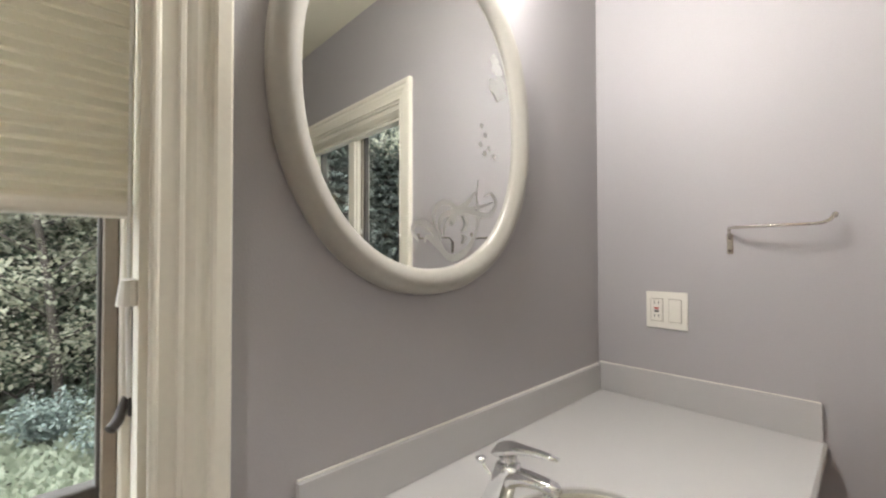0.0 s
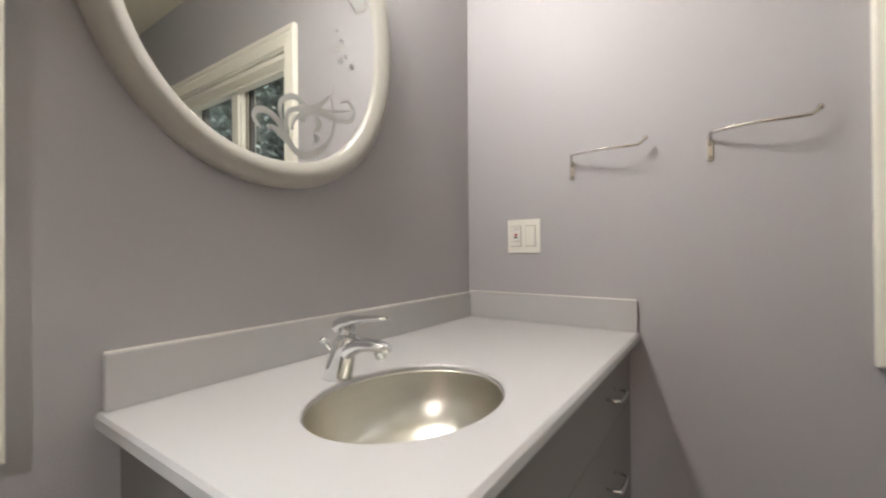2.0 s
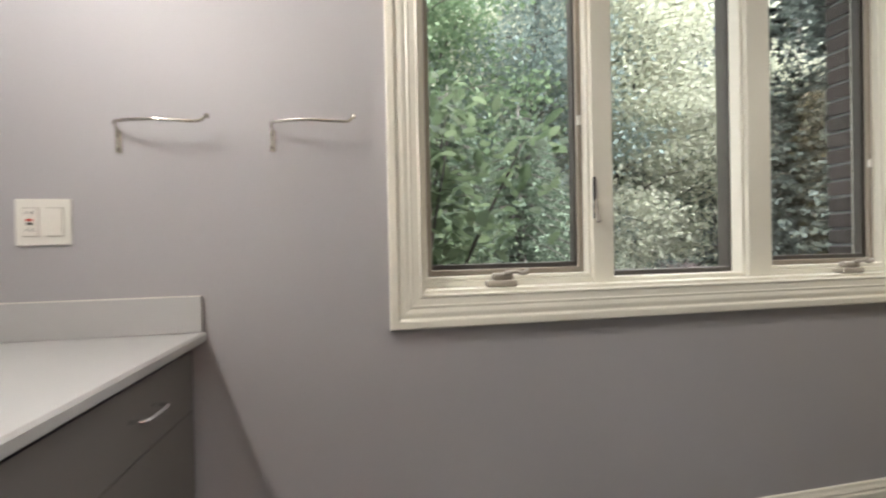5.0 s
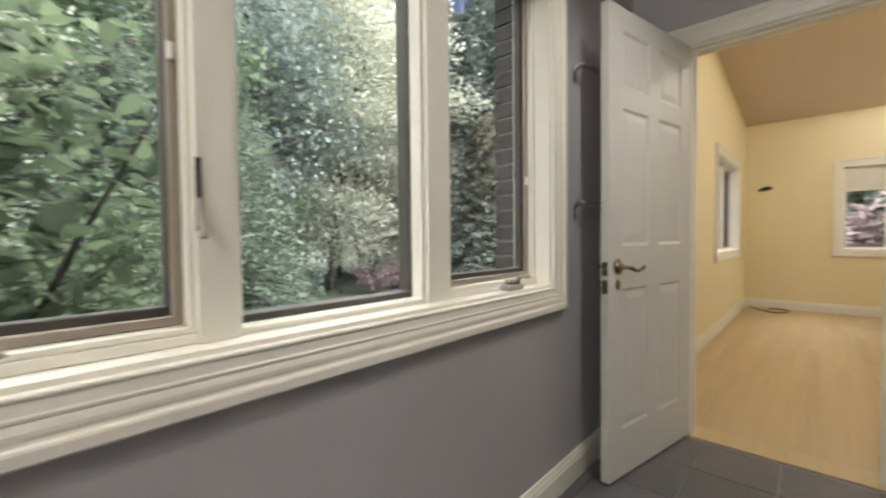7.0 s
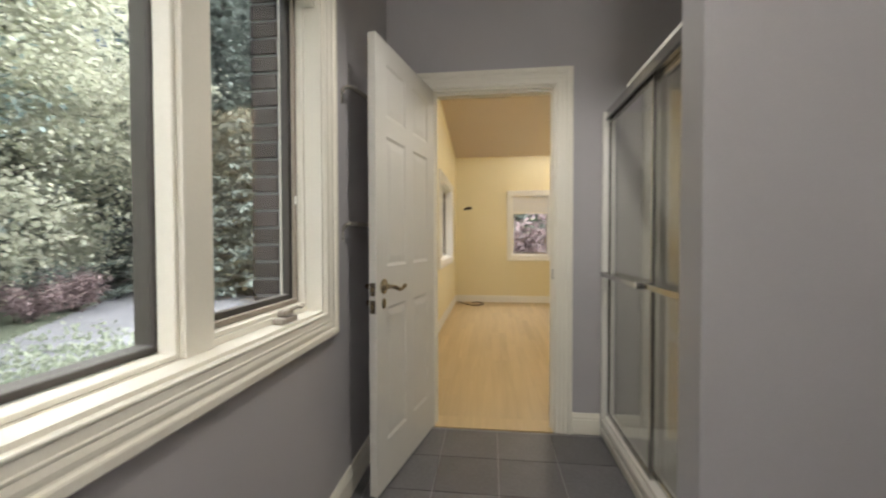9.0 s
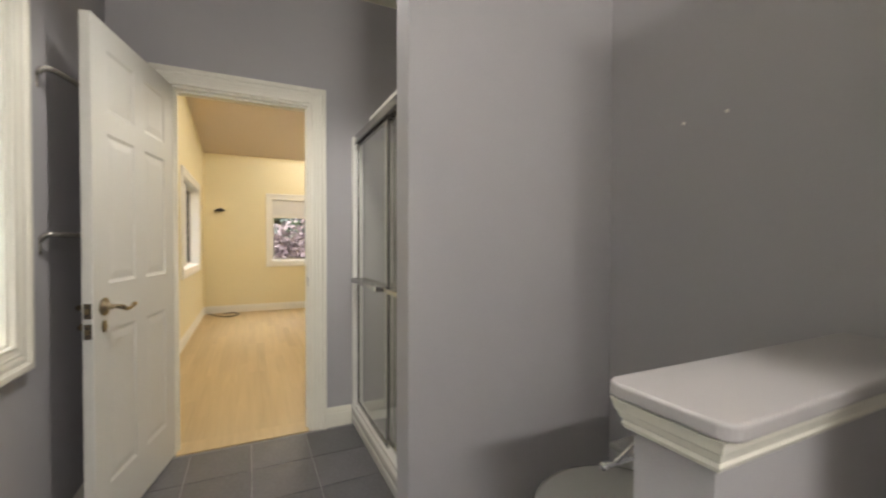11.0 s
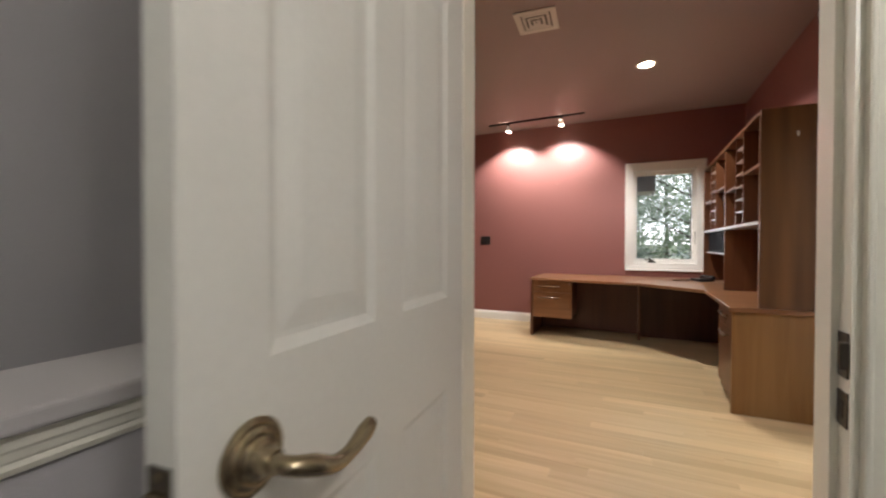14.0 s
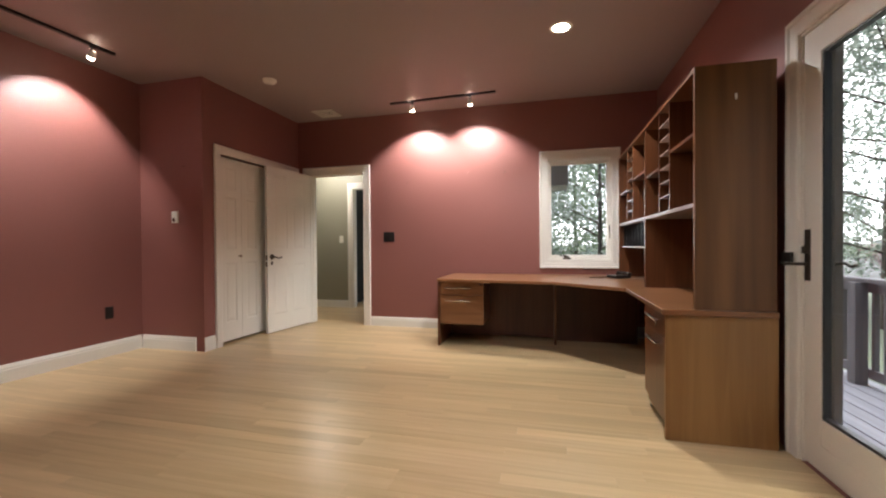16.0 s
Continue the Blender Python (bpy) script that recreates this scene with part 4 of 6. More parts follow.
part("lift_knob", lathe(bmesh.new(), [(0.003, 0.0), (0.010, 0.003), (0.011, 0.008), (0.006, 0.012)], (-0.037, 0, 0.070)), CHROME, faucet, "", True)

vanity = thing("vanity_cabinet", "dark grey laminate vanity cabinet with chrome pulls", "cabinet")
bm = boxed((0.002, -1.062, 0.09), (0.535, -1.044, 0.765))
box(bm, (0.002, -0.030, 0.09), (0.535, -0.012, 0.765))
box(bm, (0.002, -1.044, 0.09), (0.535, -0.030, 0.108))
box(bm, (0.002, -1.044, 0.108), (0.010, -0.030, 0.765))
box(bm, (0.002, -1.050, 0.0), (0.470, -0.020, 0.09))
part("body", bm, CABINET, vanity)


def wire_pull(parent, x, y, z, w=0.085):
    part("handle", tube(bmesh.new(), [(x, y - w / 2, z), (x + 0.020, y - w / 2, z), (x + 0.030, y - w / 2 + 0.012, z), (x + 0.030, y + w / 2 - 0.012, z), (x + 0.020, y + w / 2, z), (x, y + w / 2, z)], 0.0042, 10), CHROME, parent, "curved chrome pull", True)


for z0, z1, pull_y, pull_z in ((0.606, 0.752, -0.270, 0.688), (0.383, 0.603, -0.275, 0.485), (0.105, 0.380, -0.275, 0.300)):
    front = part("drawer_front", boxed((0.5355, -1.055, z0), (0.554, -0.030, z1), 0.002), CABINET, vanity)
    wire_pull(front, 0.554, pull_y, pull_z)

# mirror
mirror = thing("oval_mirror", "oval mirror with etched flowers and a thick cream frame", "mirror", (0.0, -0.797, 1.567))
MA, MB = 0.338, 0.393


def oval(k, n, grow):
    """A slightly squared oval."""
    a = 2 * math.pi * k / n
    c, s = math.cos(a), math.sin(a)
    e = 2 / 2.15
    return (MA - grow) * math.copysign(abs(c) ** e, c), (MB - grow) * math.copysign(abs(s) ** e, s)


bm = bmesh.new()
n = 96
prof = [(-0.003, 0.002), (-0.005, 0.010), (-0.003, 0.022), (0.004, 0.035), (0.018, 0.043), (0.033, 0.039), (0.045, 0.028), (0.050, 0.022), (0.049, 0.016), (0.049, 0.002)]
rows = [[bm.verts.new((d, *oval(k, n, g))) for g, d in prof] for k in range(n)]
for k in range(n):
    for j in range(len(prof)):
        bm.faces.new((rows[k][j], rows[k][(j + 1) % len(prof)], rows[(k + 1) % n][(j + 1) % len(prof)], rows[(k + 1) % n][j]))
part("frame", bm, MIRROR_FRAME, mirror, "glossy cream rounded frame", True)
bm = bmesh.new()
bm.faces.new([bm.verts.new((0.018, *oval(k, n, 0.049))) for k in range(n)])
back = bm.faces.new([bm.verts.new((0.012, *oval(k, n, 0.049))) for k in range(n)])
glass = part("mirror_glass", bm, MIRROR, mirror, "silvered mirror glass")


def ribbon(bm, pts, widths, level):
    """A flat tapering stroke on the mirror's face."""
    fine, wd = [], []
    for i in range(len(pts) - 1):
        p0, p1, p2, p3 = [Vector(pts[j]) for j in (max(i - 1, 0), i, i + 1, min(i + 2, len(pts) - 1))]
        for k in range(6):
            t = k / 6
            fine.append(0.5 * (2 * p1 + (p2 - p0) * t + (2 * p0 - 5 * p1 + 4 * p2 - p3) * t * t + (3 * p1 - p0 - 3 * p2 + p3) * t ** 3))
            wd.append(widths[i] * (1 - t) + widths[i + 1] * t)
    fine.append(Vector(pts[-1]))
    wd.append(widths[-1])
    prev = None
    for i, p in enumerate(fine):
        d = (fine[min(i + 1, len(fine) - 1)] - fine[max(i - 1, 0)]).normalized()
        q = Vector((-d.y, d.x)) * wd[i] / 2
        row = [bm.verts.new((level, p.x + q.x, p.y + q.y)), bm.verts.new((level, p.x - q.x, p.y - q.y))]
        if prev:
            bm.faces.new((prev[0], prev[1], row[1], row[0]))
        prev = row


bm = bmesh.new()
strokes = [
    ([(-0.046, -0.287), (-0.060, -0.270), (-0.057, -0.255), (-0.038, -0.248), (-0.012, -0.259), (0.009, -0.285), (0.028, -0.312), (0.053, -0.323), (0.086, -0.312), (0.118, -0.283), (0.136, -0.248), (0.140, -0.213), (0.133, -0.179), (0.140, -0.139)], [0.003, 0.008, 0.011, 0.014, 0.014, 0.012, 0.013, 0.016, 0.015, 0.011, 0.008, 0.007, 0.005, 0.002]),
    ([(-0.029, -0.290), (-0.024, -0.278), (-0.008, -0.284), (0.012, -0.299), (0.036, -0.320)], [0.002, 0.008, 0.013, 0.012, 0.006]),
    ([(0.009, -0.272), (-0.003, -0.246), (0.000, -0.219), (0.025, -0.201), (0.050, -0.204), (0.068, -0.214)], [0.003, 0.007, 0.010, 0.013, 0.012, 0.008]),
    ([(0.018, -0.285), (0.012, -0.254), (0.021, -0.233), (0.050, -0.220), (0.094, -0.202), (0.128, -0.168)], [0.003, 0.007, 0.010, 0.014, 0.014, 0.003]),
    ([(0.025, -0.275), (0.031, -0.251), (0.053, -0.231), (0.094, -0.214), (0.144, -0.220), (0.186, -0.215), (0.205, -0.188), (0.186, -0.166), (0.160, -0.176)], [0.003, 0.007, 0.012, 0.014, 0.013, 0.012, 0.008, 0.005, 0.002]),
    ([(0.066, -0.214), (0.108, -0.208), (0.151, -0.200), (0.194, -0.186)], [0.008, 0.009, 0.007, 0.003]),
    ([(0.060, -0.235), (0.053, -0.243), (0.052, -0.250)], [0.005, 0.012, 0.003]),
    ([(0.085, -0.227), (0.097, -0.240), (0.093, -0.255), (0.083, -0.262)], [0.006, 0.009, 0.009, 0.003]),
    ([(0.083, -0.269), (0.093, -0.278), (0.083, -0.290)], [0.003, 0.009, 0.003]),
]
for q, (pts, w) in enumerate(strokes):
    ribbon(bm, [(a + 0.008, b + 0.002) for a, b in pts], w, 0.0186 + 0.0003 * q)
part("etching", bm, FROST, glass, "frosted swirl etched into the glass")
rnd = random.Random(4)
for spots_at, size in ((((0.213, 0.150), (0.210, 0.168), (0.226, 0.148), (0.206, 0.104), (0.232, 0.115), (0.222, 0.088), (0.240, 0.097)), 0.016), (((0.160, -0.004), (0.173, -0.024), (0.156, -0.050), (0.186, -0.055), (0.206, -0.072), (0.170, -0.070)), 0.006)):
    bm = bmesh.new()
    for k, (px, pz) in enumerate(spots_at):
        s = size * rnd.uniform(0.8, 1.15)
        turn = rnd.uniform(0, 6.28)
        bm.faces.new([bm.verts.new((0.0186 + 0.0002 * k, px + s * (1 + 0.14 * math.sin(4 * b + turn)) * math.cos(b), pz + 1.05 * s * (1 + 0.14 * math.sin(4 * b + turn)) * math.sin(b))) for b in [2 * math.pi * j / 28 for j in range(28)]])
    part("etched_flower", bm, FROST, glass, "frosted flower etched into the glass")


def towel_bar(a0, a1, z, thick=0.0042, out=0.062):
    """A slim arm bowed out from a flat wall foot, its free tip turned up."""
    bar = thing("towel_bar", "slim brushed-nickel towel bar screwed to the wall", "towel bar", group="wall towel bars")
    foot = part("foot", put_box(bmesh.new(), pn, a0 - 0.0075, a0 + 0.0075, 0.0, 0.005, z, z + 0.056, 0.002), NICKEL, bar)
    for dz in (0.009, 0.043):
        part("screw", cyl(bmesh.new(), pn(a0, 0.005, z + dz), pn(a0, 0.0065, z + dz), 0.003, seg=10), DARK_METAL, foot)
    zb = z + 0.072
    arm = part("arm", tube(bmesh.new(), [pn(a0, 0.004, z + 0.050), pn(a0, 0.012, z + 0.062), pn(a0 + 0.002, 0.024, zb - 0.002), pn(a0 + 0.012, 0.034, zb), pn(a0 + 0.05, 0.050, zb), pn((a0 + a1) / 2, out, zb), pn(a1 - 0.050, out - 0.006, zb), pn(a1 - 0.022, out - 0.014, zb + 0.002), pn(a1 - 0.010, out - 0.022, zb + 0.008), pn(a1, 0.034, zb + 0.020)], thick, 12), NICKEL, bar, "", True)
    part("tip", lathe(bmesh.new(), [(0.002, -0.007), (0.0055, -0.004), (0.0065, 0.0), (0.0055, 0.004), (0.002, 0.007)], pn(a1 + 0.001, 0.033, zb + 0.021), (0, 0, 1), 12), NICKEL, arm, "", True)
    return bar


towel_bar(0.386, 0.600, 1.255)
towel_bar(0.752, 0.965, 1.267)
towel_bar(3.170, 3.560, 1.728, 0.0105, 0.074)
towel_bar(3.175, 3.560, 1.143, 0.0105, 0.074)

# switch and outlet plate beside the mirror
plate = thing("outlet_switch_plate", "ivory two-gang plate with a test outlet and switch", "wall plate")
part("plate", put_box(bmesh.new(), pn, 0.161, 0.279, 0.0, 0.006, 1.025, 1.139, 0.003), IVORY, plate)
# Taupe strips stand in for the shadow round outlet and rocker.
for a0, a1 in ((0.1755, 0.2115), (0.2275, 0.2635)):
    part("gap_shade_strip", put_box(bmesh.new(), pn, a0, a1, 0.0062, 0.0068, 1.0465, 1.1175), SCREEN_FRAME, plate, "thin taupe strip standing in for the shadowed gap")
outlet = part("outlet", put_box(bmesh.new(), pn, 0.177, 0.210, 0.006, 0.009, 1.048, 1.116, 0.001), IVORY, plate)
part("test_button", put_box(bmesh.new(), pn, 0.187, 0.200, 0.009, 0.0105, 1.084, 1.09), RED_PLASTIC, outlet)
part("reset_button", put_box(bmesh.new(), pn, 0.187, 0.200, 0.009, 0.0105, 1.075, 1.081), BLACK, outlet)
for z in (1.101, 1.059):
    for dx in (-0.006, 0.006):
        part("slot", put_box(bmesh.new(), pn, 0.1935 + dx - 0.001, 0.1935 + dx + 0.001, 0.009, 0.0095, z, z + 0.008), BLACK, outlet)
part("rocker", put_box(bmesh.new(), pn, 0.229, 0.262, 0.006, 0.011, 1.048, 1.116, 0.002), IVORY, plate)

for x, z in ((2.207, 1.608), (2.063, 1.610)):
    nail = thing("wall_anchor", "small white plastic wall anchor", "wall anchor", group="wall anchors")
    part("head", lathe(bmesh.new(), [(0.006, 0.0), (0.006, 0.003), (0.003, 0.005)], (x, BS, z), (0, 1, 0), 12), IVORY, nail)

# toilet between the half wall and the shower wall
toilet = thing("toilet", "porcelain toilet, darkened in colour for shade, lid closed", "toilet", (2.17, BS, 0))
part("tank", boxed((-0.175, 0.012, 0.28), (0.175, 0.18, 0.432), 0.025), SHADED_PORCELAIN, toilet)
part("tank_lid", boxed((-0.182, 0.008, 0.434), (0.182, 0.19, 0.458), 0.010), SHADED_PORCELAIN, toilet)
bm = bmesh.new()
lathe(bm, [(0.75, 0.0), (0.70, 0.05), (0.62, 0.14), (0.80, 0.26), (1.0, 0.35), (1.02, 0.385), (0.2, 0.385)], (0, 0.40, 0), (0, 0, 1), 32, 0.175, 0.225)
part("bowl", bm, SHADED_PORCELAIN, toilet, "", True)
bm = bmesh.new()
lathe(bm, [(1.0, 0.0), (1.03, 0.008), (1.0, 0.020), (0.9, 0.026), (0.1, 0.030)], (0, 0.40, 0.387), (0, 0, 1), 32, 0.180, 0.230)
part("seat_lid", bm, SHADED_PORCELAIN, toilet, "closed seat lid in shade-darkened porcelain", True)
part("flush_lever", tube(bmesh.new(), [(-0.13, 0.175, 0.405), (-0.13, 0.200, 0.405), (-0.08, 0.207, 0.403), (-0.05, 0.207, 0.395)], 0.006, 8), CHROME, toilet, "", True)

holder = thing("toilet_paper_holder", "empty chrome toilet paper holder on the half wall", "paper holder")
part("rail", boxed((1.743, -1.40, 0.858), (1.752, -1.27, 0.870), 0.002), CHROME, holder)
for y in (-1.285, -1.385):
    part("arm", tube(bmesh.new(), [(1.750, y, 0.864), (1.785, y, 0.816), (1.815, y, 0.778)], 0.004, 8), CHROME, holder, "", True)
part("spindle", tube(bmesh.new(), [(1.815, -1.262, 0.778), (1.815, -1.33, 0.778), (1.815, -1.408, 0.778)], 0.006, 10), CHROME, holder, "", True)
part("spindle_tip", lathe(bmesh.new(), [(0.006, 0), (0.009, 0.004), (0.007, 0.010)], (1.815, -1.262, 0.778), (0, 1, 0), 12), CHROME, holder, "", True)

# shower doors
shower = thing("shower_doors", "white-framed sliding shower doors of obscure glass", "shower door")
FY = -1.315
part("wall_post", boxed((BE - 0.044, FY - 0.03, 0.106), (BE - 0.001, FY + 0.045, 1.872), 0.010), WHITE_METAL, shower)
part("wall_post", boxed((2.646, FY - 0.03, 0.106), (2.680, FY + 0.03, 1.885), 0.006), WHITE_METAL, shower)
part("top_track", boxed((2.682, FY - 0.028, 1.825), (BE - 0.038, FY + 0.028, 1.880), 0.006), ALUMINIUM, shower, "bright aluminium top track")
part("header_trim", boxed((2.684, FY + 0.002, 1.881), (3.56, FY + 0.026, 1.900), 0.006), WHITE_METAL, shower, "white rounded header trim")
part("seal", boxed((2.684, FY + 0.0285, 1.817), (BE - 0.040, FY + 0.031, 1.829)), BLACK, shower, "dark rubber seal")
part("bottom_track", boxed((2.682, FY - 0.028, 0.1065), (BE - 0.038, FY + 0.028, 0.130), 0.004), WHITE_METAL, shower)
for x0, x1, y in ((3.255, BE - 0.040, FY + 0.010), (2.684, 3.330, FY - 0.012)):
    leaf = part("sliding_panel", ring_frame(lambda a, v, z: (a, v, z), x0, x1, 0.134, 1.822, 0.022, y - 0.008, y + 0.008, 0.002), ALUMINIUM, shower, "brushed metal panel frame")
    pn_glass = part("pane", boxed((x0 + 0.020, y - 0.002, 0.154), (x1 - 0.020, y + 0.002, 1.802)), SHOWER_GLASS, leaf, "obscure glass pane")
    pn_glass.visible_shadow = False
    bar = part("pull_bar", boxed((x0 + 0.03, y + 0.042, 0.936), (x1 - 0.03, y + 0.056, 0.962), 0.004), ALUMINIUM, leaf, "brushed metal towel rail")
    for x in (x0 + 0.045, x1 - 0.045):
        part("bracket", boxed((x - 0.012, y + 0.008, 0.934), (x + 0.012, y + 0.058, 0.964), 0.003), CHROME, bar)

# ---- office things ----
DT = 0.712
desk = thing("corner_desk", "brown cherry L-shaped corner desk", "desk")
top_line = [(2.165, -6.215), (0.945, -6.03), (0.415, -5.57), (0.425, -4.465), (-0.118, -4.465), (-0.118, OS + 0.018), (2.165, OS + 0.018)]
bm = bmesh.new()
f = bm.faces.new([bm.verts.new((x, y, DT - 0.030)) for x, y in top_line])
up = bmesh.ops.extrude_face_region(bm, geom=[f])
bmesh.ops.translate(bm, verts=[v for v in up["geom"] if isinstance(v, bmesh.types.BMVert)], vec=(0, 0, 0.030))
bmesh.ops.bevel(bm, geom=bm.edges[:], offset=0.003, segments=1, affect="EDGES")
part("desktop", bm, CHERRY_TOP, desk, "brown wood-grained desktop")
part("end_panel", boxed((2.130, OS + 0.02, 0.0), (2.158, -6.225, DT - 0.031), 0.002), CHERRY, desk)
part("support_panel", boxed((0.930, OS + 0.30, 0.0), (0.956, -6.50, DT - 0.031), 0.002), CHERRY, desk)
part("modesty_panel", boxed((0.957, OS + 0.330, 0.03), (2.129, OS + 0.350, DT - 0.031)), SHADED_VENEER, desk, "dark brown modesty panel")
part("modesty_panel", boxed((OW + 0.28, OS + 0.331, 0.0), (0.929, OS + 0.351, DT - 0.031)), SHADED_VENEER, desk, "dark brown modesty panel")
part("modesty_panel", boxed((OW + 0.08, OS + 0.36, 0.0), (OW + 0.10, -5.05, DT - 0.031)), SHADED_VENEER, desk, "dark brown modesty panel")


def bar_pull(parent, p, q, out, mat=NICKEL):
    """A straight bar on two posts."""
    p, q, out = Vector(p), Vector(q), Vector(out)
    h = part("handle", cyl(bmesh.new(), p + out * 0.030, q + out * 0.030, 0.0065, seg=12), mat, parent, "satin metal bar handle", True)
    d = (q - p).normalized() * 0.02
    for a in (p + d, q - d):
        part("post", cyl(bmesh.new(), a + out * 0.0005, a + out * 0.028, 0.005, seg=10), mat, h)


ped = thing("hanging_drawer_unit", "brown cherry two-drawer unit hung under the desk", "drawer unit")
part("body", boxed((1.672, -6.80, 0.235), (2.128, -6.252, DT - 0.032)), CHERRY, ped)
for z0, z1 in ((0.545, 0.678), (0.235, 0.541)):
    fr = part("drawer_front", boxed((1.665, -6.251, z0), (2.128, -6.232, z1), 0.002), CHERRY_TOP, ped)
    bar_pull(fr, (1.800, -6.232, z1 - 0.062), (2.070, -6.232, z1 - 0.062), (0, 1, 0))
    if z0 > 0.5:
        part("lock", cyl(bmesh.new(), (1.70, -6.232, 0.655), (1.70, -6.226, 0.655), 0.010, seg=14), NICKEL, fr)

ped2 = thing("desk_pedestal", "brown cherry desk pedestal with a pale end panel", "drawer unit")
part("end_panel", boxed((-0.120, -4.505, 0.0), (0.405, -4.478, DT - 0.031), 0.003), CHERRY_PALE, ped2, "pale brown end panel")
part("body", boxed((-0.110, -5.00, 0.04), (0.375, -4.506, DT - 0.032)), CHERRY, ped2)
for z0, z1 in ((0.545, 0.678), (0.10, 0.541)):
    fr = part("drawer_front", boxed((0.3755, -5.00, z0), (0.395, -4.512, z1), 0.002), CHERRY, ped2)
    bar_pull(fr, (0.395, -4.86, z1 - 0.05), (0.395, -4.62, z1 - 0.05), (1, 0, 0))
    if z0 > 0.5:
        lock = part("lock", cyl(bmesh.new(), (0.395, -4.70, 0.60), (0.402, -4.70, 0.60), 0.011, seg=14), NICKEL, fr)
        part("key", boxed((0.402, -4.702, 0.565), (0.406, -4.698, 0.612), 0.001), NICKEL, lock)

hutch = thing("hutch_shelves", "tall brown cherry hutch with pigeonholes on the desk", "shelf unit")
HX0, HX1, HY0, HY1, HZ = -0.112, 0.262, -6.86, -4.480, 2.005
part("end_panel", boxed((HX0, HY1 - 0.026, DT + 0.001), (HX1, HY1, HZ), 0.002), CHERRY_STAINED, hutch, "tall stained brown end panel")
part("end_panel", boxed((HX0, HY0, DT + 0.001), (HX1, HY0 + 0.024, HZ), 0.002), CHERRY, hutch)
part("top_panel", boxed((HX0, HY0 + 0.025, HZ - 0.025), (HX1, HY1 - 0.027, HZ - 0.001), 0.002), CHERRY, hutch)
part("back_panel", boxed((HX0 + 0.001, HY0 + 0.026, DT + 0.002), (HX0 + 0.012, HY1 - 0.028, HZ - 0.026)), SHADED_VENEER, hutch)
part("long_shelf", boxed((HX0 + 0.013, HY0 + 0.025, 1.262), (HX1 - 0.004, HY1 - 0.027, 1.286), 0.002), GREY_EDGE, hutch, "pale-edged long shelf")
MID = -5.64
part("divider", boxed((HX0 + 0.013, MID - 0.012, DT + 0.002), (HX1 - 0.003, MID + 0.012, HZ - 0.026), 0.002), CHERRY, hutch)
part("lower_back", boxed((HX0 + 0.013, HY0 + 0.03, 0.90), (HX0 + 0.02, MID - 0.013, 1.26)), SHADED_VENEER, hutch)
for y0, y1 in ((HY0 + 0.025, MID - 0.012), (MID + 0.012, HY1 - 0.027)):
    span = y1 - y0
    c0, c1 = y0 + span * 0.36, y0 + span * 0.58
    for y in (c0, c1):
        part("divider", boxed((HX0 + 0.013, y - 0.008, 1.2865), (HX1 - 0.008, y + 0.008, HZ - 0.0255), 0.001), CHERRY, hutch)
    for k in range(1, 7):
        z = 1.286 + (HZ - 0.025 - 1.286) * k / 7
        part("pigeonhole_shelf", boxed((HX0 + 0.013, c0 + 0.009, z - 0.004), (HX1 - 0.010, c1 - 0.009, z + 0.004)), GREY_EDGE, hutch)
    for a, b, z in ((c1 + 0.009, y1, 1.66), (y0, c0 - 0.009, 1.60)):
        part("shelf", boxed((HX0 + 0.013, a + 0.001, z - 0.009), (HX1 - 0.010, b - 0.001, z + 0.009), 0.001), CHERRY, hutch)
organizer = thing("letter_organizer", "small dark slotted letter organizer under the hutch shelf", "organizer")
part("shelf", boxed((HX0 + 0.03, HY0 + 0.06, 1.030), (HX1 - 0.03, MID - 0.10, 1.042)), GREY_EDGE, organizer)
for k in range(7):
    y = HY0 + 0.08 + k * 0.14
    part("slot_divider", boxed((HX0 + 0.03, y, 1.0425), (HX1 - 0.04, y + 0.006, 1.261)), BLACK, organizer)
sticker = thing("white_sticker", "small white sticker on the hutch end panel", "sticker")
part("label", boxed((0.065, HY1 + 0.0005, 1.815), (0.075, HY1 + 0.0015, 1.845)), IVORY, sticker)

phone = thing("desk_phone", "black desk telephone lying on the corner desk", "telephone", (0.30, -6.62, DT), 25)
bm = boxed((-0.09, -0.08, 0.0), (0.09, 0.08, 0.030), 0.008)
part("base", bm, BLACK, phone)
part("handset", tube(bmesh.new(), [(-0.06, -0.10, 0.045), (-0.06, -0.05, 0.052), (-0.06, 0.05, 0.052), (-0.06, 0.10, 0.045)], 0.016, 10, [0.022, 0.014, 0.014, 0.022]), BLACK, phone, "", True)
cable = thing("coiled_cable", "black cable lying loose on the desktop", "cable")
part("wire", tube(bmesh.new(), [(0.42, -6.60, DT + 0.004), (0.50, -6.50, DT + 0.004), (0.60, -6.56, DT + 0.004), (0.52, -6.66, DT + 0.004), (0.38, -6.72, DT + 0.004)], 0.003, 8), BLACK, cable, "", True)
cable = thing("white_cable", "white cable trailing along the desktop", "cable")
part("wire", tube(bmesh.new(), [(0.22, -6.45, DT + 0.004), (0.12, -6.52, DT + 0.004), (0.05, -6.42, DT + 0.004), (-0.05, -6.50, DT + 0.004), (-0.10, -6.60, DT + 0.004)], 0.003, 8), IVORY, cable, "", True)

# wall fittings
def wall_plate(name, label, put, a, z, w, h, mat, bits):
    p = thing(name, label, "wall plate")
    part("plate", put_box(bmesh.new(), put, a - w / 2, a + w / 2, 0.0, 0.007, z - h / 2, z + h / 2, 0.002), mat, p)
    for da, dz, bw, bh in bits:
        part("rocker", put_box(bmesh.new(), put, a + da - bw / 2, a + da + bw / 2, 0.007, 0.011, z + dz - bh / 2, z + dz + bh / 2, 0.001), mat, p)


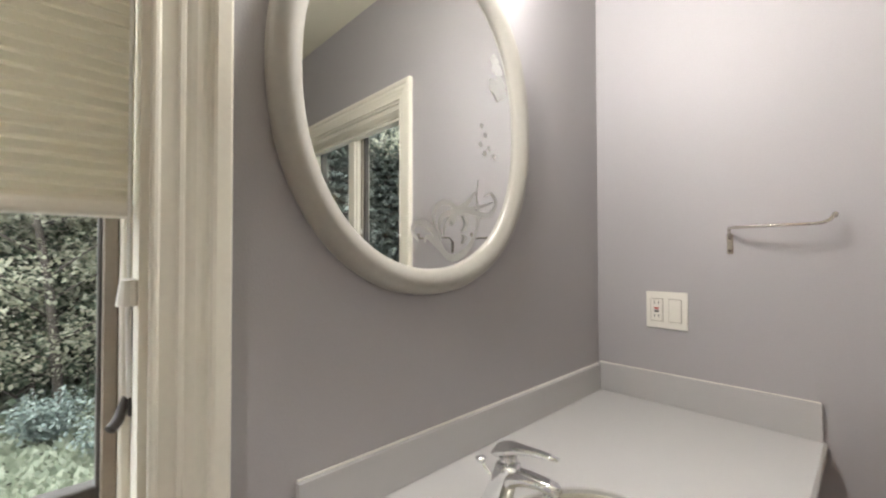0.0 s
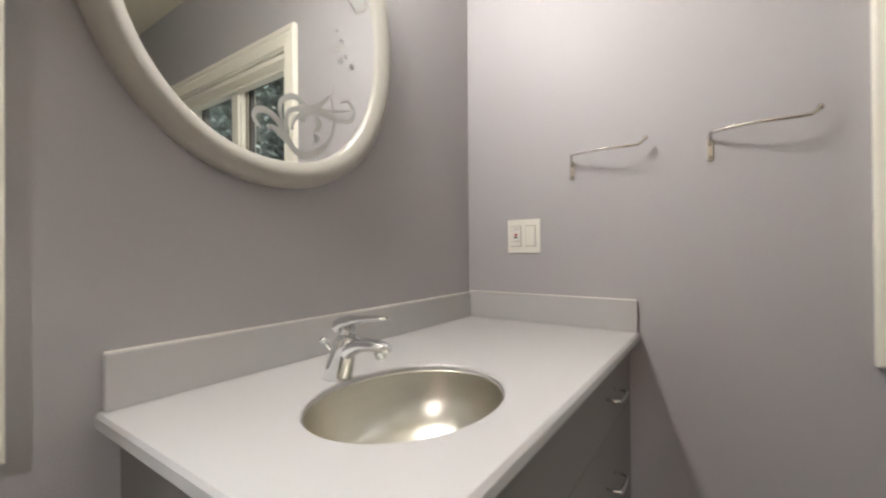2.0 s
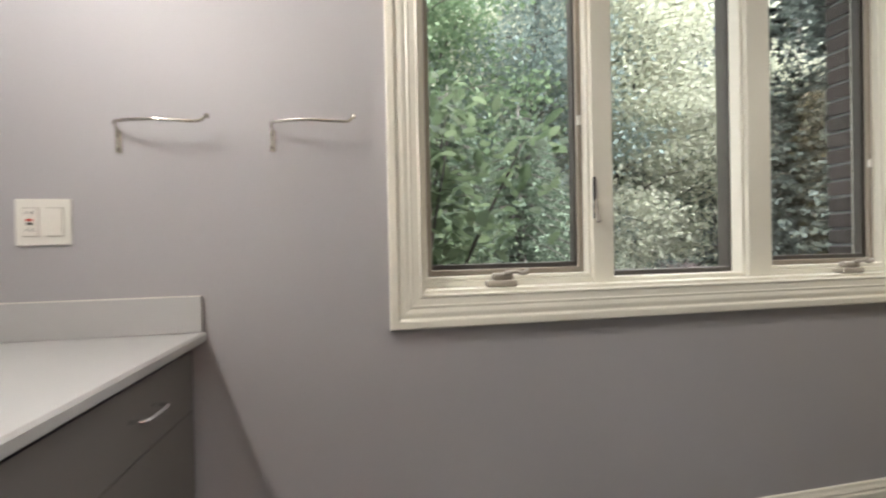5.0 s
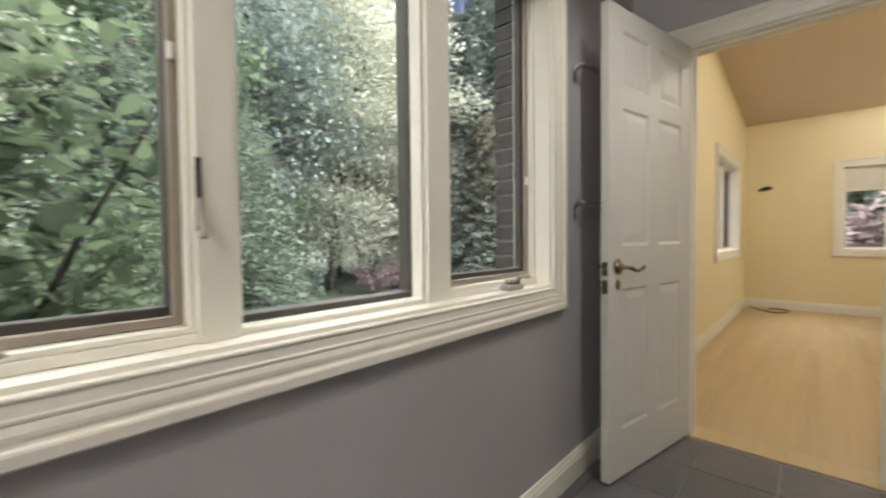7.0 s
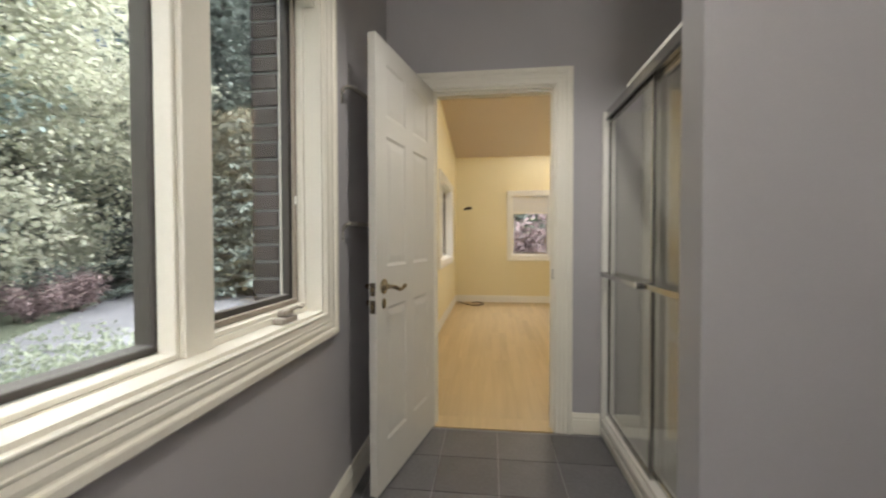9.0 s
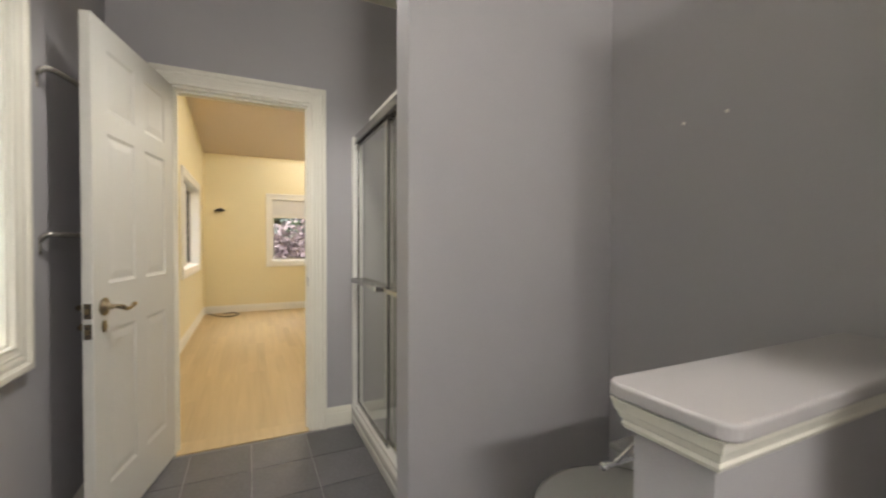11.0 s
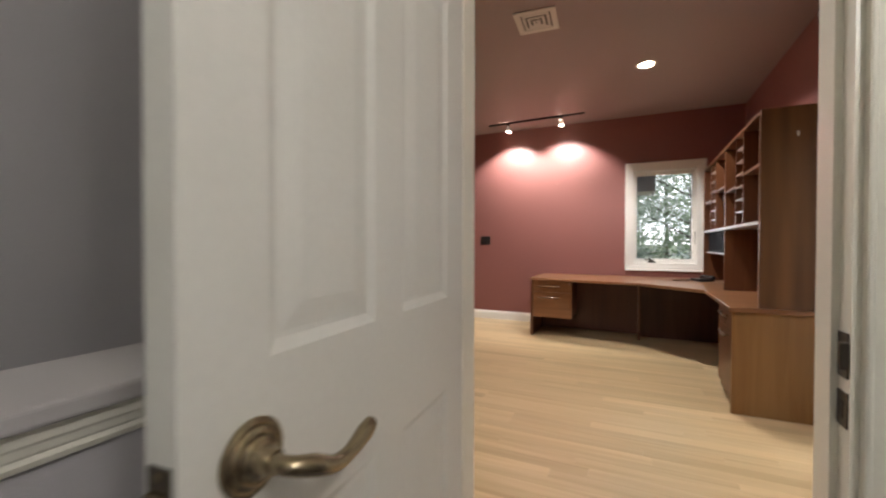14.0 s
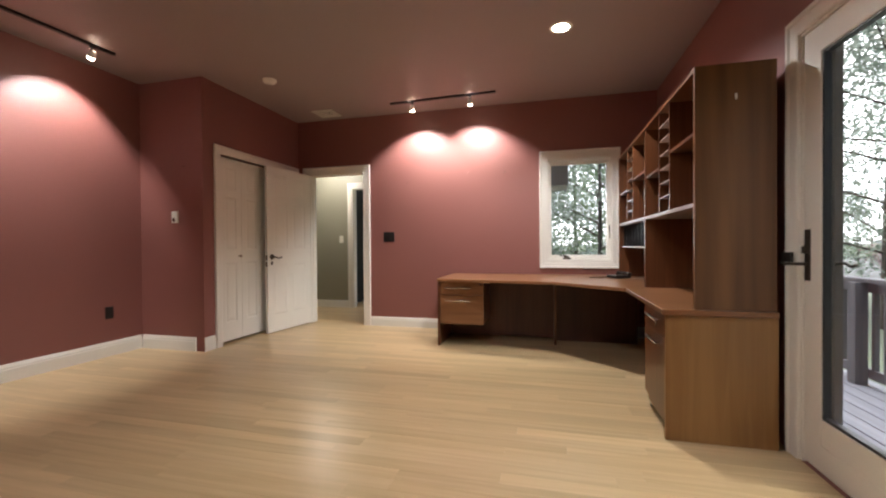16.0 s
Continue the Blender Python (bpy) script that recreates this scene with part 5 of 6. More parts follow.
wall_plate("switch_plate", "black two-gang switch plate on the red wall", po_s, 3.045, 1.180, 0.150, 0.125, BLACK, ((-0.025, 0, 0.033, 0.066), (0.025, 0, 0.033, 0.066)))
wall_plate("outlet_plate", "black outlet plate low on the red wall", to_wall("y", OE, -1), -5.10, 0.425, 0.075, 0.118, BLACK, ((0, 0.022, 0.03, 0.028), (0, -0.022, 0.03, 0.028)))
wall_plate("hall_switch", "white switch plate on the hall wall", to_wall("x", HB, 1), 4.48, 1.18, 0.075, 0.118, IVORY, ((0, 0, 0.033, 0.066),))
for a in (-1.02, -1.36):
    wall_plate("outlet_plate", "pale outlet plate low on the yellow wall", to_wall("y", YE, -1), a, 0.42, 0.075, 0.118, YELLOW_PAINT, ((0, 0.022, 0.03, 0.028), (0, -0.022, 0.03, 0.028)))
thermo = thing("thermostat", "small white thermostat on the red return wall", "thermostat")
part("body", put_box(bmesh.new(), to_wall("x", JY, 1), 4.705, 4.775, 0.0, 0.022, 1.315, 1.435, 0.004), IVORY, thermo)
part("dial", cyl(bmesh.new(), (4.74, JY + 0.022, 1.345), (4.74, JY + 0.030, 1.345), 0.018, seg=20), NICKEL, thermo)
for p, ax in (((4.92, JY, 1.89), (0, 1, 0)), ((4.63, JY, 1.89), (0, 1, 0)), ((2.78, OS, 1.89), (0, 1, 0)), ((1.98, OS, 1.97), (0, 1, 0)), ((1.52, OS, 1.96), (0, 1, 0))):
    nl = thing("picture_nail", "small metal nail remaining in the red wall", "nail", group="picture nails")
    part("pin", lathe(bmesh.new(), [(0.004, 0.0), (0.004, 0.006), (0.007, 0.008), (0.006, 0.011)], p, ax, 10), NICKEL, nl)

# ceiling fittings
smoke = thing("smoke_detector", "round white smoke detector on the ceiling", "smoke detector")
part("body", lathe(bmesh.new(), [(0.068, 0.0), (0.068, -0.012), (0.058, -0.030), (0.030, -0.036)], (3.80, -5.70, OC), (0, 0, 1), 28), IVORY, smoke, "", True)
part("grille", lathe(bmesh.new(), [(0.028, -0.036), (0.026, -0.040), (0.010, -0.041)], (3.80, -5.70, OC), (0, 0, 1), 20), WHITE_METAL, smoke)


def ceiling_vent(cx, cy, w, d, rz):
    v = thing("ceiling_vent", "white metal square-cone ceiling air vent", "air vent", (cx, cy, OC), rz, group="ceiling vents")
    ident = lambda a, q, z: (a, z, q)
    part("frame", ring_frame(ident, -w / 2, w / 2, -d / 2, d / 2, 0.045, -0.001, -0.012, 0.003), WHITE_METAL, v)
    part("backing", boxed((-w / 2 + 0.04, -d / 2 + 0.04, -0.002), (w / 2 - 0.04, d / 2 - 0.04, -0.001)), BLACK, v)
    for i in range(3):
        s = 0.055 + 0.034 * i
        if w / 2 - s > 0.02:
            part("louvre", ring_frame(ident, -w / 2 + s, w / 2 - s, -d / 2 + s, d / 2 - s, 0.019, -0.004 - 0.003 * i, -0.010 - 0.004 * i), WHITE_METAL, v)
    return v


ceiling_vent(1.665, -4.26, 0.30, 0.31, 4)
ceiling_vent(3.79, -6.81, 0.29, 0.27, 0)


def recessed_can(x, y, z, label="lit recessed downlight with a white trim, seen or added"):
    can = thing("recessed_downlight", label, "ceiling light", (x, y, z), group="recessed downlights")
    part("trim_ring", lathe(bmesh.new(), [(0.060, -0.001), (0.075, -0.006), (0.088, -0.005), (0.090, -0.0005)], (0, 0, 0), (0, 0, 1), 32, close=False), WHITE_METAL, can, "", True)
    part("lens", lathe(bmesh.new(), [(0.062, -0.003), (0.055, -0.006), (0.010, -0.008)], (0, 0, 0), (0, 0, 1), 28), LAMP_GLOW, can, "glowing warm lens")


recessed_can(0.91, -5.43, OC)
# Added body for the unseen office fill lamp.
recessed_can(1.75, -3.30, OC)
recessed_can(8.1, -1.68, zc(8.1))
# This can is added too, out of view behind the door head.
recessed_can(5.9, -1.68, zc(5.9))


def track_light(x0, x1, y0, y1, heads, aim, watts, cone):
    tr = thing("track_light", "black ceiling track with lit white spot heads", "track light", group="track lights")
    a, b = Vector((x0, y0, OC)), Vector((x1, y1, OC))
    d = (b - a).normalized()
    side = Vector((-d.y, d.x, 0)) * 0.017
    bm = bmesh.new()
    vs = [bm.verts.new(p + side * s + Vector((0, 0, z))) for p in (a, b) for s in (-1, 1) for z in (-0.001, -0.020)]
    for q in ((0, 1, 3, 2), (4, 6, 7, 5), (0, 4, 5, 1), (2, 3, 7, 6), (0, 2, 6, 4), (1, 5, 7, 3)):
        bm.faces.new([vs[i] for i in q])
    part("track", bm, BLACK, tr, "black metal track")
    for h in heads:
        p = a + (b - a) * h
        at = Vector((p.x, p.y, OC - 0.085))
        tgt = Vector(aim(p))
        way = (tgt - at).normalized()
        head = part("adapter", boxed((p.x - 0.02, p.y - 0.014, OC - 0.036), (p.x + 0.02, p.y + 0.014, OC - 0.0205), 0.002), BLACK, tr)
        part("stem", cyl(bmesh.new(), (p.x, p.y, OC - 0.036), (p.x, p.y, OC - 0.066), 0.005, seg=10), BLACK, head)
        part("lamp_body", lathe(bmesh.new(), [(0.016, -0.030), (0.024, -0.020), (0.030, 0.015), (0.034, 0.030), (0.031, 0.030), (0.028, 0.022)], at, way, 20, close=False), WHITE_METAL, head, "white spot housing", True)
        part("lamp_lens", lathe(bmesh.new(), [(0.027, 0.020), (0.027, 0.036), (0.021, 0.046), (0.010, 0.052), (0.003, 0.053)], at, way, 18), LAMP_GLOW, head, "glowing spot lens")
        lamp = spot_lamp("track_spot_light", at + way * 0.085, tgt, watts, cone, 0.5, 0.022, (1.0, 0.99, 0.97))
    return tr


track_light(2.855, 1.575, -6.68, -6.62, (0.22, 0.77), lambda p: (p.x, OS, 1.70), 25, 115)
track_light(4.80, 4.74, -3.60, -4.84, (0.16, 0.86), lambda p: (OE, p.y, 1.90), 21, 100)

# closet bifold doors
closet = thing("closet_doors", "white bifold closet doors with a small knob", "closet door", kind="structure")
part("casing", frame_sweep(to_wall("y", JX, -1), -6.974, -5.671, 0.0, 2.054, PLAIN_CASE, True), WHITE_TRIM, closet, "flat white casing")
lw = 0.318
for k in range(4):
    bf = part("bifold_leaf", panel_leaf(lw, 2.01, 0.028, ((0.075, lw - 0.075),), ((0.20, 0.86), (1.00, 1.58), (1.66, 1.90))), WHITE_TRIM, closet)
    bf.location, bf.rotation_euler = (JX + 0.05, -5.680 - 0.321 * k, 0.030), (0, 0, radians(-90))
    if k == 0:
        part("knob", lathe(bmesh.new(), [(0.008, 0.0), (0.007, 0.014), (0.015, 0.022), (0.012, 0.030), (0.004, 0.033)], (JX + 0.022, -5.953, 0.96), (-1, 0, 0), 18), NICKEL, closet, "", True)

# glazed deck door
deck_door = thing("deck_door", "white glazed deck door with dark lever hardware", "door", kind="structure")
pw = to_wall("y", OW, 1)
part("casing", frame_sweep(pw, -4.414, -3.486, 0.0, 2.079, PLAIN_CASE, True), WHITE_TRIM, deck_door)
jamb_lining(pw, -4.420, -3.480, 2.085, 0.0, -0.14, deck_door, WHITE_TRIM)
leaf = part("leaf", ring_frame(pw, -4.399, -3.501, 0.012, 2.064, 0.125, -0.006, -0.050, 0.003), WHITE_TRIM, deck_door, "white painted leaf frame")
part("bottom_rail", put_box(bmesh.new(), pw, -4.275, -3.625, -0.008, -0.048, 0.135, 0.255, 0.002), WHITE_TRIM, leaf)
part("glazing_bead", ring_frame(pw, -4.275, -3.625, 0.256, 1.940, 0.012, -0.012, -0.044), BLACK, leaf, "dark glazing gasket")
pane_between(leaf, pw, -4.265, -3.635, -0.028, 0.266, 1.930)
plate = part("handle_plate", put_box(bmesh.new(), pw, -4.383, -4.347, -0.006, 0.002, 0.885, 1.130, 0.002), DARK_METAL, leaf, "dark bronze handle plate")
part("lever", tube(bmesh.new(), [pw(-4.365, 0.0, 0.965), pw(-4.365, 0.045, 0.965), pw(-4.385, 0.055, 0.965), pw(-4.435, 0.055, 0.962), pw(-4.475, 0.052, 0.968)], 0.008, 10), DARK_METAL, plate, "", True)
part("lever", tube(bmesh.new(), [pw(-4.365, -0.052, 0.965), pw(-4.365, -0.100, 0.965), pw(-4.345, -0.105, 0.965), pw(-4.285, -0.105, 0.972), pw(-4.235, -0.100, 0.960), pw(-4.205, -0.10, 0.968)], 0.008, 10), DARK_METAL, plate, "", True)
part("thumb_turn", put_box(bmesh.new(), pw, -4.380, -4.350, 0.002, 0.016, 1.015, 1.050, 0.002), DARK_METAL, plate)
part("strike_box", put_box(bmesh.new(), pw, -4.505, -4.420, 0.026, 0.040, 0.972, 1.020, 0.003), BLACK, deck_door, "black surface latch box")
outer = part("screen_door_edge", put_box(bmesh.new(), pw, -4.372, -4.336, -0.095, -0.130, 0.02, 2.06, 0.004), BRONZE, deck_door, "dark outer screen door stile")

# yellow room details
cablet = thing("loose_cable", "black cable end hanging from the yellow wall", "cable")
part("wire", tube(bmesh.new(), [(YE, -0.14, 1.70), (YE - 0.03, -0.17, 1.72), (YE - 0.05, -0.24, 1.73), (YE - 0.03, -0.28, 1.72)], 0.018, 8, [0.006, 0.02, 0.028, 0.012]), BLACK, cablet, "", True)
floor_cable = thing("floor_cable", "black cable coiled on the floor in the corner", "cable")
part("wire", tube(bmesh.new(), [(8.98, -0.05, 0.008), (8.75, -0.15, 0.008), (8.55, -0.35, 0.008), (8.75, -0.50, 0.008), (8.95, -0.40, 0.008), (8.80, -0.28, 0.02)], 0.008, 8), BLACK, floor_cable, "", True)

# ---- outdoors ----
GZ = -0.90
bm = bmesh.new()
R = 900
bm.faces.new([bm.verts.new((x, y, GZ)) for x, y in ((-R, -R), (R, -R), (R, R), (-R, R))])
setting("ground", bm, GRASS, "rough grassy ground round the house", "ground")
bm = bmesh.new()
drive = [(4.2, 2.4), (9, 3.4), (15, 6.0), (30, 12.0), (60, 22.0), (60, 34.0), (28, 19.5), (14, 12.6), (8.4, 9.0), (5.2, 5.0)]
bm.faces.new([bm.verts.new((x, y, GZ + 0.012)) for x, y in drive])
setting("driveway", bm, GRAVEL, "pale gravel driveway", "driveway")
bm = bmesh.new()
bm.faces.new([bm.verts.new((x, y, GZ + 0.014)) for x, y in ((-60, -34), (-9, -24), (-4, -30), (6, -46), (-20, -70), (-70, -60))])
setting("field", bm, mottled("pale_dry_field", (0.085, 0.085, 0.083), 0.95, 0.25, 0.12, 8, 0.4), "pale dry field beyond the deck", "field")


def np_mesh(name, verts, faces, mat, smooth=False):
    me = bpy.data.meshes.new(name)
    me.from_pydata(verts.tolist(), [], faces)
    me.materials.append(mat)
    if smooth:
        for p in me.polygons:
            p.use_smooth = True
    return me


def leaves(rng, centres, size, mat, name="crown", droop=0.35, flat=0.5, rounded=False):
    """Many small folded leaves, one at each centre."""
    n = len(centres)
    a = rng.uniform(0, 2 * np.pi, n)
    tilt = rng.normal(-droop, flat, n)
    d = np.stack([np.cos(a) * np.cos(tilt), np.sin(a) * np.cos(tilt), np.sin(tilt)], 1)
    s = np.stack([-np.sin(a), np.cos(a), rng.normal(0, 0.35, n)], 1)
    s /= np.linalg.norm(s, axis=1)[:, None]
    up = np.cross(d, s)
    L = (size * rng.uniform(0.6, 1.35, n))[:, None]
    if rounded:
        edge = [(0.0, 0.0), (0.18, 0.24), (0.42, 0.34), (0.72, 0.22), (1.0, 0.0), (0.72, -0.22), (0.42, -0.34), (0.18, -0.24)]
        v = np.stack([centres + d * L * a + s * L * b + up * L * (0.05 if b else 0.12 * a * (a - 1.2)) for a, b in edge], 1).reshape(-1, 3)
        return np_mesh(name, v, [tuple(range(8 * i, 8 * i + 8)) for i in range(n)], mat)
    v = np.stack([centres, centres + d * L * 0.45 + s * L * 0.36 + up * L * 0.06, centres + d * L, centres + d * L * 0.45 - s * L * 0.36 + up * L * 0.06], 1).reshape(-1, 3)
    f = [(4 * i, 4 * i + 1, 4 * i + 2, 4 * i + 3) for i in range(n)]
    return np_mesh(name, v, f, mat)


def limb_mesh(name, lines, mat=BARK, seg=7):
    bm = bmesh.new()
    for pts, radii in lines:
        tube(bm, pts, radii[0], seg, radii)
    return mesh_of(name, bm, mat, True)


def broadleaf(name, label, seed, height, spread, count, size, mat, trunk=0.12, low=0.22, gaps=0.0):
    """A tree: tapered trunk with limbs, and leaves clustered round the twigs' ends."""
    rng = np.random.default_rng(seed)
    t = thing(name, label, "tree", group="woodland trees")
    lean = rng.normal(0, 0.05 * height, 2)
    top = Vector((lean[0], lean[1], height * 0.92))
    lines = [([(0, 0, -0.1), (lean[0] * 0.2, lean[1] * 0.2, height * 0.3), (lean[0] * 0.6, lean[1] * 0.6, height * 0.62), tuple(top)], [trunk, trunk * 0.8, trunk * 0.45, trunk * 0.1])]
    tips = []
    n_limb = 26
    for k in range(n_limb):
        h = height * (low + (0.95 - low) * (k + rng.uniform(0, 1)) / n_limb)
        a = k * 2.4 + rng.uniform(-0.5, 0.5)
        reach = spread * (1.0 - 0.75 * max(0.0, (h / height - 0.35) / 0.65) ** 1.4) * rng.uniform(0.65, 1.1)
        b = Vector((lean[0] * h / height, lean[1] * h / height, h))
        e = b + Vector((math.cos(a) * reach, math.sin(a) * reach, reach * rng.uniform(0.05, 0.45)))
        m = b.lerp(e, 0.5) + Vector((0, 0, reach * 0.10))
        lines.append(([tuple(b), tuple(m), tuple(e)], [trunk * 0.32, trunk * 0.2, trunk * 0.05]))
        for f in (0.35, 0.55, 0.75, 0.9, 1.0):
            for _ in range(2):
                tips.append(b.lerp(e, f) + Vector(rng.normal(0, 0.16 * reach + 0.05, 3)))
    tips = np.array([tuple(p) for p in tips])
    keep = tips[rng.random(len(tips)) > gaps]
    pick = keep[rng.integers(0, len(keep), count)]
    centres = pick + rng.normal(0, 1, (count, 3)) * np.array([0.13, 0.13, 0.075]) * spread
    ob = new("trunk", limb_mesh("trunk", lines))
    ob.parent = t
    ob = new("crown", leaves(rng, centres, size, mat))
    ob.parent = t
    return t


def conifer(name, label, seed, height, spread, count, size, mat):
    rng = np.random.default_rng(seed)
    t = thing(name, label, "tree", group="woodland trees")
    lines, centres = [([(0, 0, -0.1), (0, 0, height * 0.5), (0, 0, height)], [0.14, 0.09, 0.01])], []
    whorls = 24
    for k in range(whorls):
        h = height * (0.06 + 0.92 * k / whorls)
        reach = spread * (1 - h / height) ** 0.8 + 0.1
        for j in range(7):
            a = j * 0.9 + k * 1.3 + rng.uniform(-0.2, 0.2)
            e = (math.cos(a) * reach, math.sin(a) * reach, h - reach * 0.18)
            lines.append(([(0, 0, h), (e[0] * 0.5, e[1] * 0.5, h + reach * 0.02), e], [0.02, 0.012, 0.004]))
            m = max(4, int(count / (whorls * 7) * reach / spread * 1.9))
            f = rng.uniform(0.12, 1.0, m)
            side = rng.normal(0, 0.12, m) * reach * (1.1 - f)
            centres.append(np.stack([np.cos(a) * reach * f - np.sin(a) * side, np.sin(a) * reach * f + np.cos(a) * side, h - reach * 0.18 * f + rng.normal(-0.04, 0.05, m)], 1))
    ob = new("trunk", limb_mesh("trunk", lines, BARK, 5))
    ob.parent = t
    ob = new("crown", leaves(rng, np.concatenate(centres), size, mat, "crown", 0.5, 0.35))
    ob.parent = t
    return t


def shrub(name, label, seed, height, spread, count, size, mat):
    rng = np.random.default_rng(seed)
    t = thing(name, label, "shrub", group="shrubs")
    lines, tips = [], []
    for k in range(16):
        a, r = rng.uniform(0, 6.28), spread * rng.uniform(0.2, 1.0)
        e = (math.cos(a) * r, math.sin(a) * r, height * rng.uniform(0.45, 1.0) * (1.1 - 0.35 * r / spread))
        lines.append(([(rng.normal(0, 0.05), rng.normal(0, 0.05), -0.05), (e[0] * 0.35, e[1] * 0.35, e[2] * 0.55), e], [0.022, 0.014, 0.004]))
        for f in np.linspace(0.2, 1.0, 8):
            tips.append((e[0] * f, e[1] * f, e[2] * (0.25 + 0.75 * f)))
    tips = np.array(tips)
    centres = tips[rng.integers(0, len(tips), count)] + rng.normal(0, 1, (count, 3)) * np.array([0.15, 0.15, 0.10]) * spread
    centres[:, 2] = np.abs(centres[:, 2])
    ob = new("stems", limb_mesh("stems", lines, BARK, 5))
    ob.parent = t
    ob = new("crown", leaves(rng, centres, size, mat, rounded=True))
    ob.parent = t
    return t


def put_at(t, x, y, s=1.0, rz=0.0, z=GZ):
    t.location, t.scale, t.rotation_euler = (x, y, z), (s, s, s), (0, 0, radians(rz))
    return t


def again(t, x, y, s, rz, z=GZ):
    return copy_thing(t, Matrix.LocRotScale((x, y, z), Euler((0, 0, radians(rz))), (s / t.scale[0],) * 3))


lime = put_at(broadleaf("birch_tree", "tall leafy green birch at the wood's edge, paled for haze", 3, 9.0, 2.9, 46000, 0.098, LEAF_LIME, 0.10, 0.08), 10.2, 13.4, 1.45)
green = put_at(broadleaf("maple_tree", "mid-green leafy maple in the wood", 5, 9.5, 3.0, 13500, 0.15, LEAF_GREEN, 0.14, 0.10), 2.0, 9.5)
blue = put_at(broadleaf("ash_tree", "blue-green leafy ash in the wood", 8, 10.0, 3.2, 18000, 0.13, LEAF_BLUE, 0.15, 0.12), 13.0, 17.0)
spruce = put_at(conifer("spruce_tree", "dark green spruce beside the driveway", 9, 9.5, 2.1, 16000, 0.15, LEAF_DARK), 16.0, 10.5)
young = put_at(conifer("young_fir", "young blue-green fir outside the bathroom window", 12, 4.2, 1.5, 20000, 0.066, LEAF_FIR), 3.5, 5.2)
bush = put_at(shrub("hazel_bush", "leafy hazel bush close to the window", 14, 2.6, 0.85, 3800, 0.085, LEAF_HAZEL), 1.20, 1.5, 1.2)
low_bush = put_at(shrub("laurel_bush", "low blue-green bush by the gravel", 16, 1.3, 0.9, 3600, 0.085, LEAF_BLUE), 4.0, 5.9)
red_bush = put_at(shrub("red_shrub", "reddish autumn shrub beside the drive", 18, 1.5, 1.0, 3000, 0.085, LEAF_RED), 12.0, 11.4)

spots = random.Random(21)
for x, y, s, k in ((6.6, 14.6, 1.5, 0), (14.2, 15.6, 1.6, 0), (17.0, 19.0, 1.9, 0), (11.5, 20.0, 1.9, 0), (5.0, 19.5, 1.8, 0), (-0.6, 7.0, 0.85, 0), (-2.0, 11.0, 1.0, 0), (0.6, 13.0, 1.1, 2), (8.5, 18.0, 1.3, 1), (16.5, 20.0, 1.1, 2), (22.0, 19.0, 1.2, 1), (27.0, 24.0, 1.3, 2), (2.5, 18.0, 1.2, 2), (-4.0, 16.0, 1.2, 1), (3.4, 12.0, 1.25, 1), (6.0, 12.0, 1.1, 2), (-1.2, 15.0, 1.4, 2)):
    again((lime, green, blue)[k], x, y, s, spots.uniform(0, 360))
for x, y, s in ((17.6, 9.0, 1.45), (19.0, 11.6, 1.6), (16.6, 11.8, 1.4), (16.0, 7.6, 1.3), (18.4, 13.8, 1.4), (20.5, 10.0, 1.2), (23.5, 14.0, 1.3), (19.0, 17.0, 1.2), (26.0, 12.0, 1.2), (30.0, 16.5, 1.3), (21.5, 12.8, 2.1), (24.0, 16.2, 2.2), (22.5, 18.5, 2.1), (27.0, 20.5, 2.2), (28.5, 15.0, 2.3)):
    again(spruce, x, y, s, spots.uniform(0, 360))
again(young, 4.6, 7.0, 1.05, 40)
again(young, 2.6, 6.6, 1.2, 140)
again(bush, 0.85, 2.0, 1.05, 80)
again(bush, 2.2, 2.7, 0.72, 200)
again(bush, 1.9, 3.6, 1.0, 20)
for x, y, s in ((3.0, 3.9, 0.9), (7.6, 11.2, 1.1), (5.6, 8.6, 1.0), (2.4, 4.6, 1.1), (12.4, 12.4, 1.2)):
    again(low_bush, x, y, s, spots.uniform(0, 360))
again(red_bush, 10.4, 10.9, 0.8, 70)
# the wood west of the house
for x, y, s, k in ((-11.0, -1.2, 1.0, 0), (-10.6, 2.2, 1.0, 0), (-7.6, 0.9, 0.75, 0), (-7.4, -1.3, 0.7, 0), (-10.0, -2.6, 1.0, 0), (-12.0, -5.0, 1.0, 1), (-15.0, -1.5, 1.2, 1), (-5.2, 4.4, 0.9, 2)):
    again((lime, green, blue)[k], x, y, s, spots.uniform(0, 360))
for x, y, s in ((-9.4, -0.9, 1.5), (-9.4, 0.5, 1.7), (-10.2, 0.0, 2.2), (-10.6, -1.7, 2.2), (-10.2, 1.6, 2.1), (-9.6, -3.6, 2.0)):
    again(young, x, y, s, spots.uniform(0, 360))
for x, y, s in ((-6.2, -0.4, 0.5), (-6.4, 0.6, 0.6), (-6.0, -1.4, 0.5), (-4.6, 0.2, 0.4), (-4.9, -0.9, 0.45)):
    again(low_bush, x, y, s, spots.uniform(0, 360))
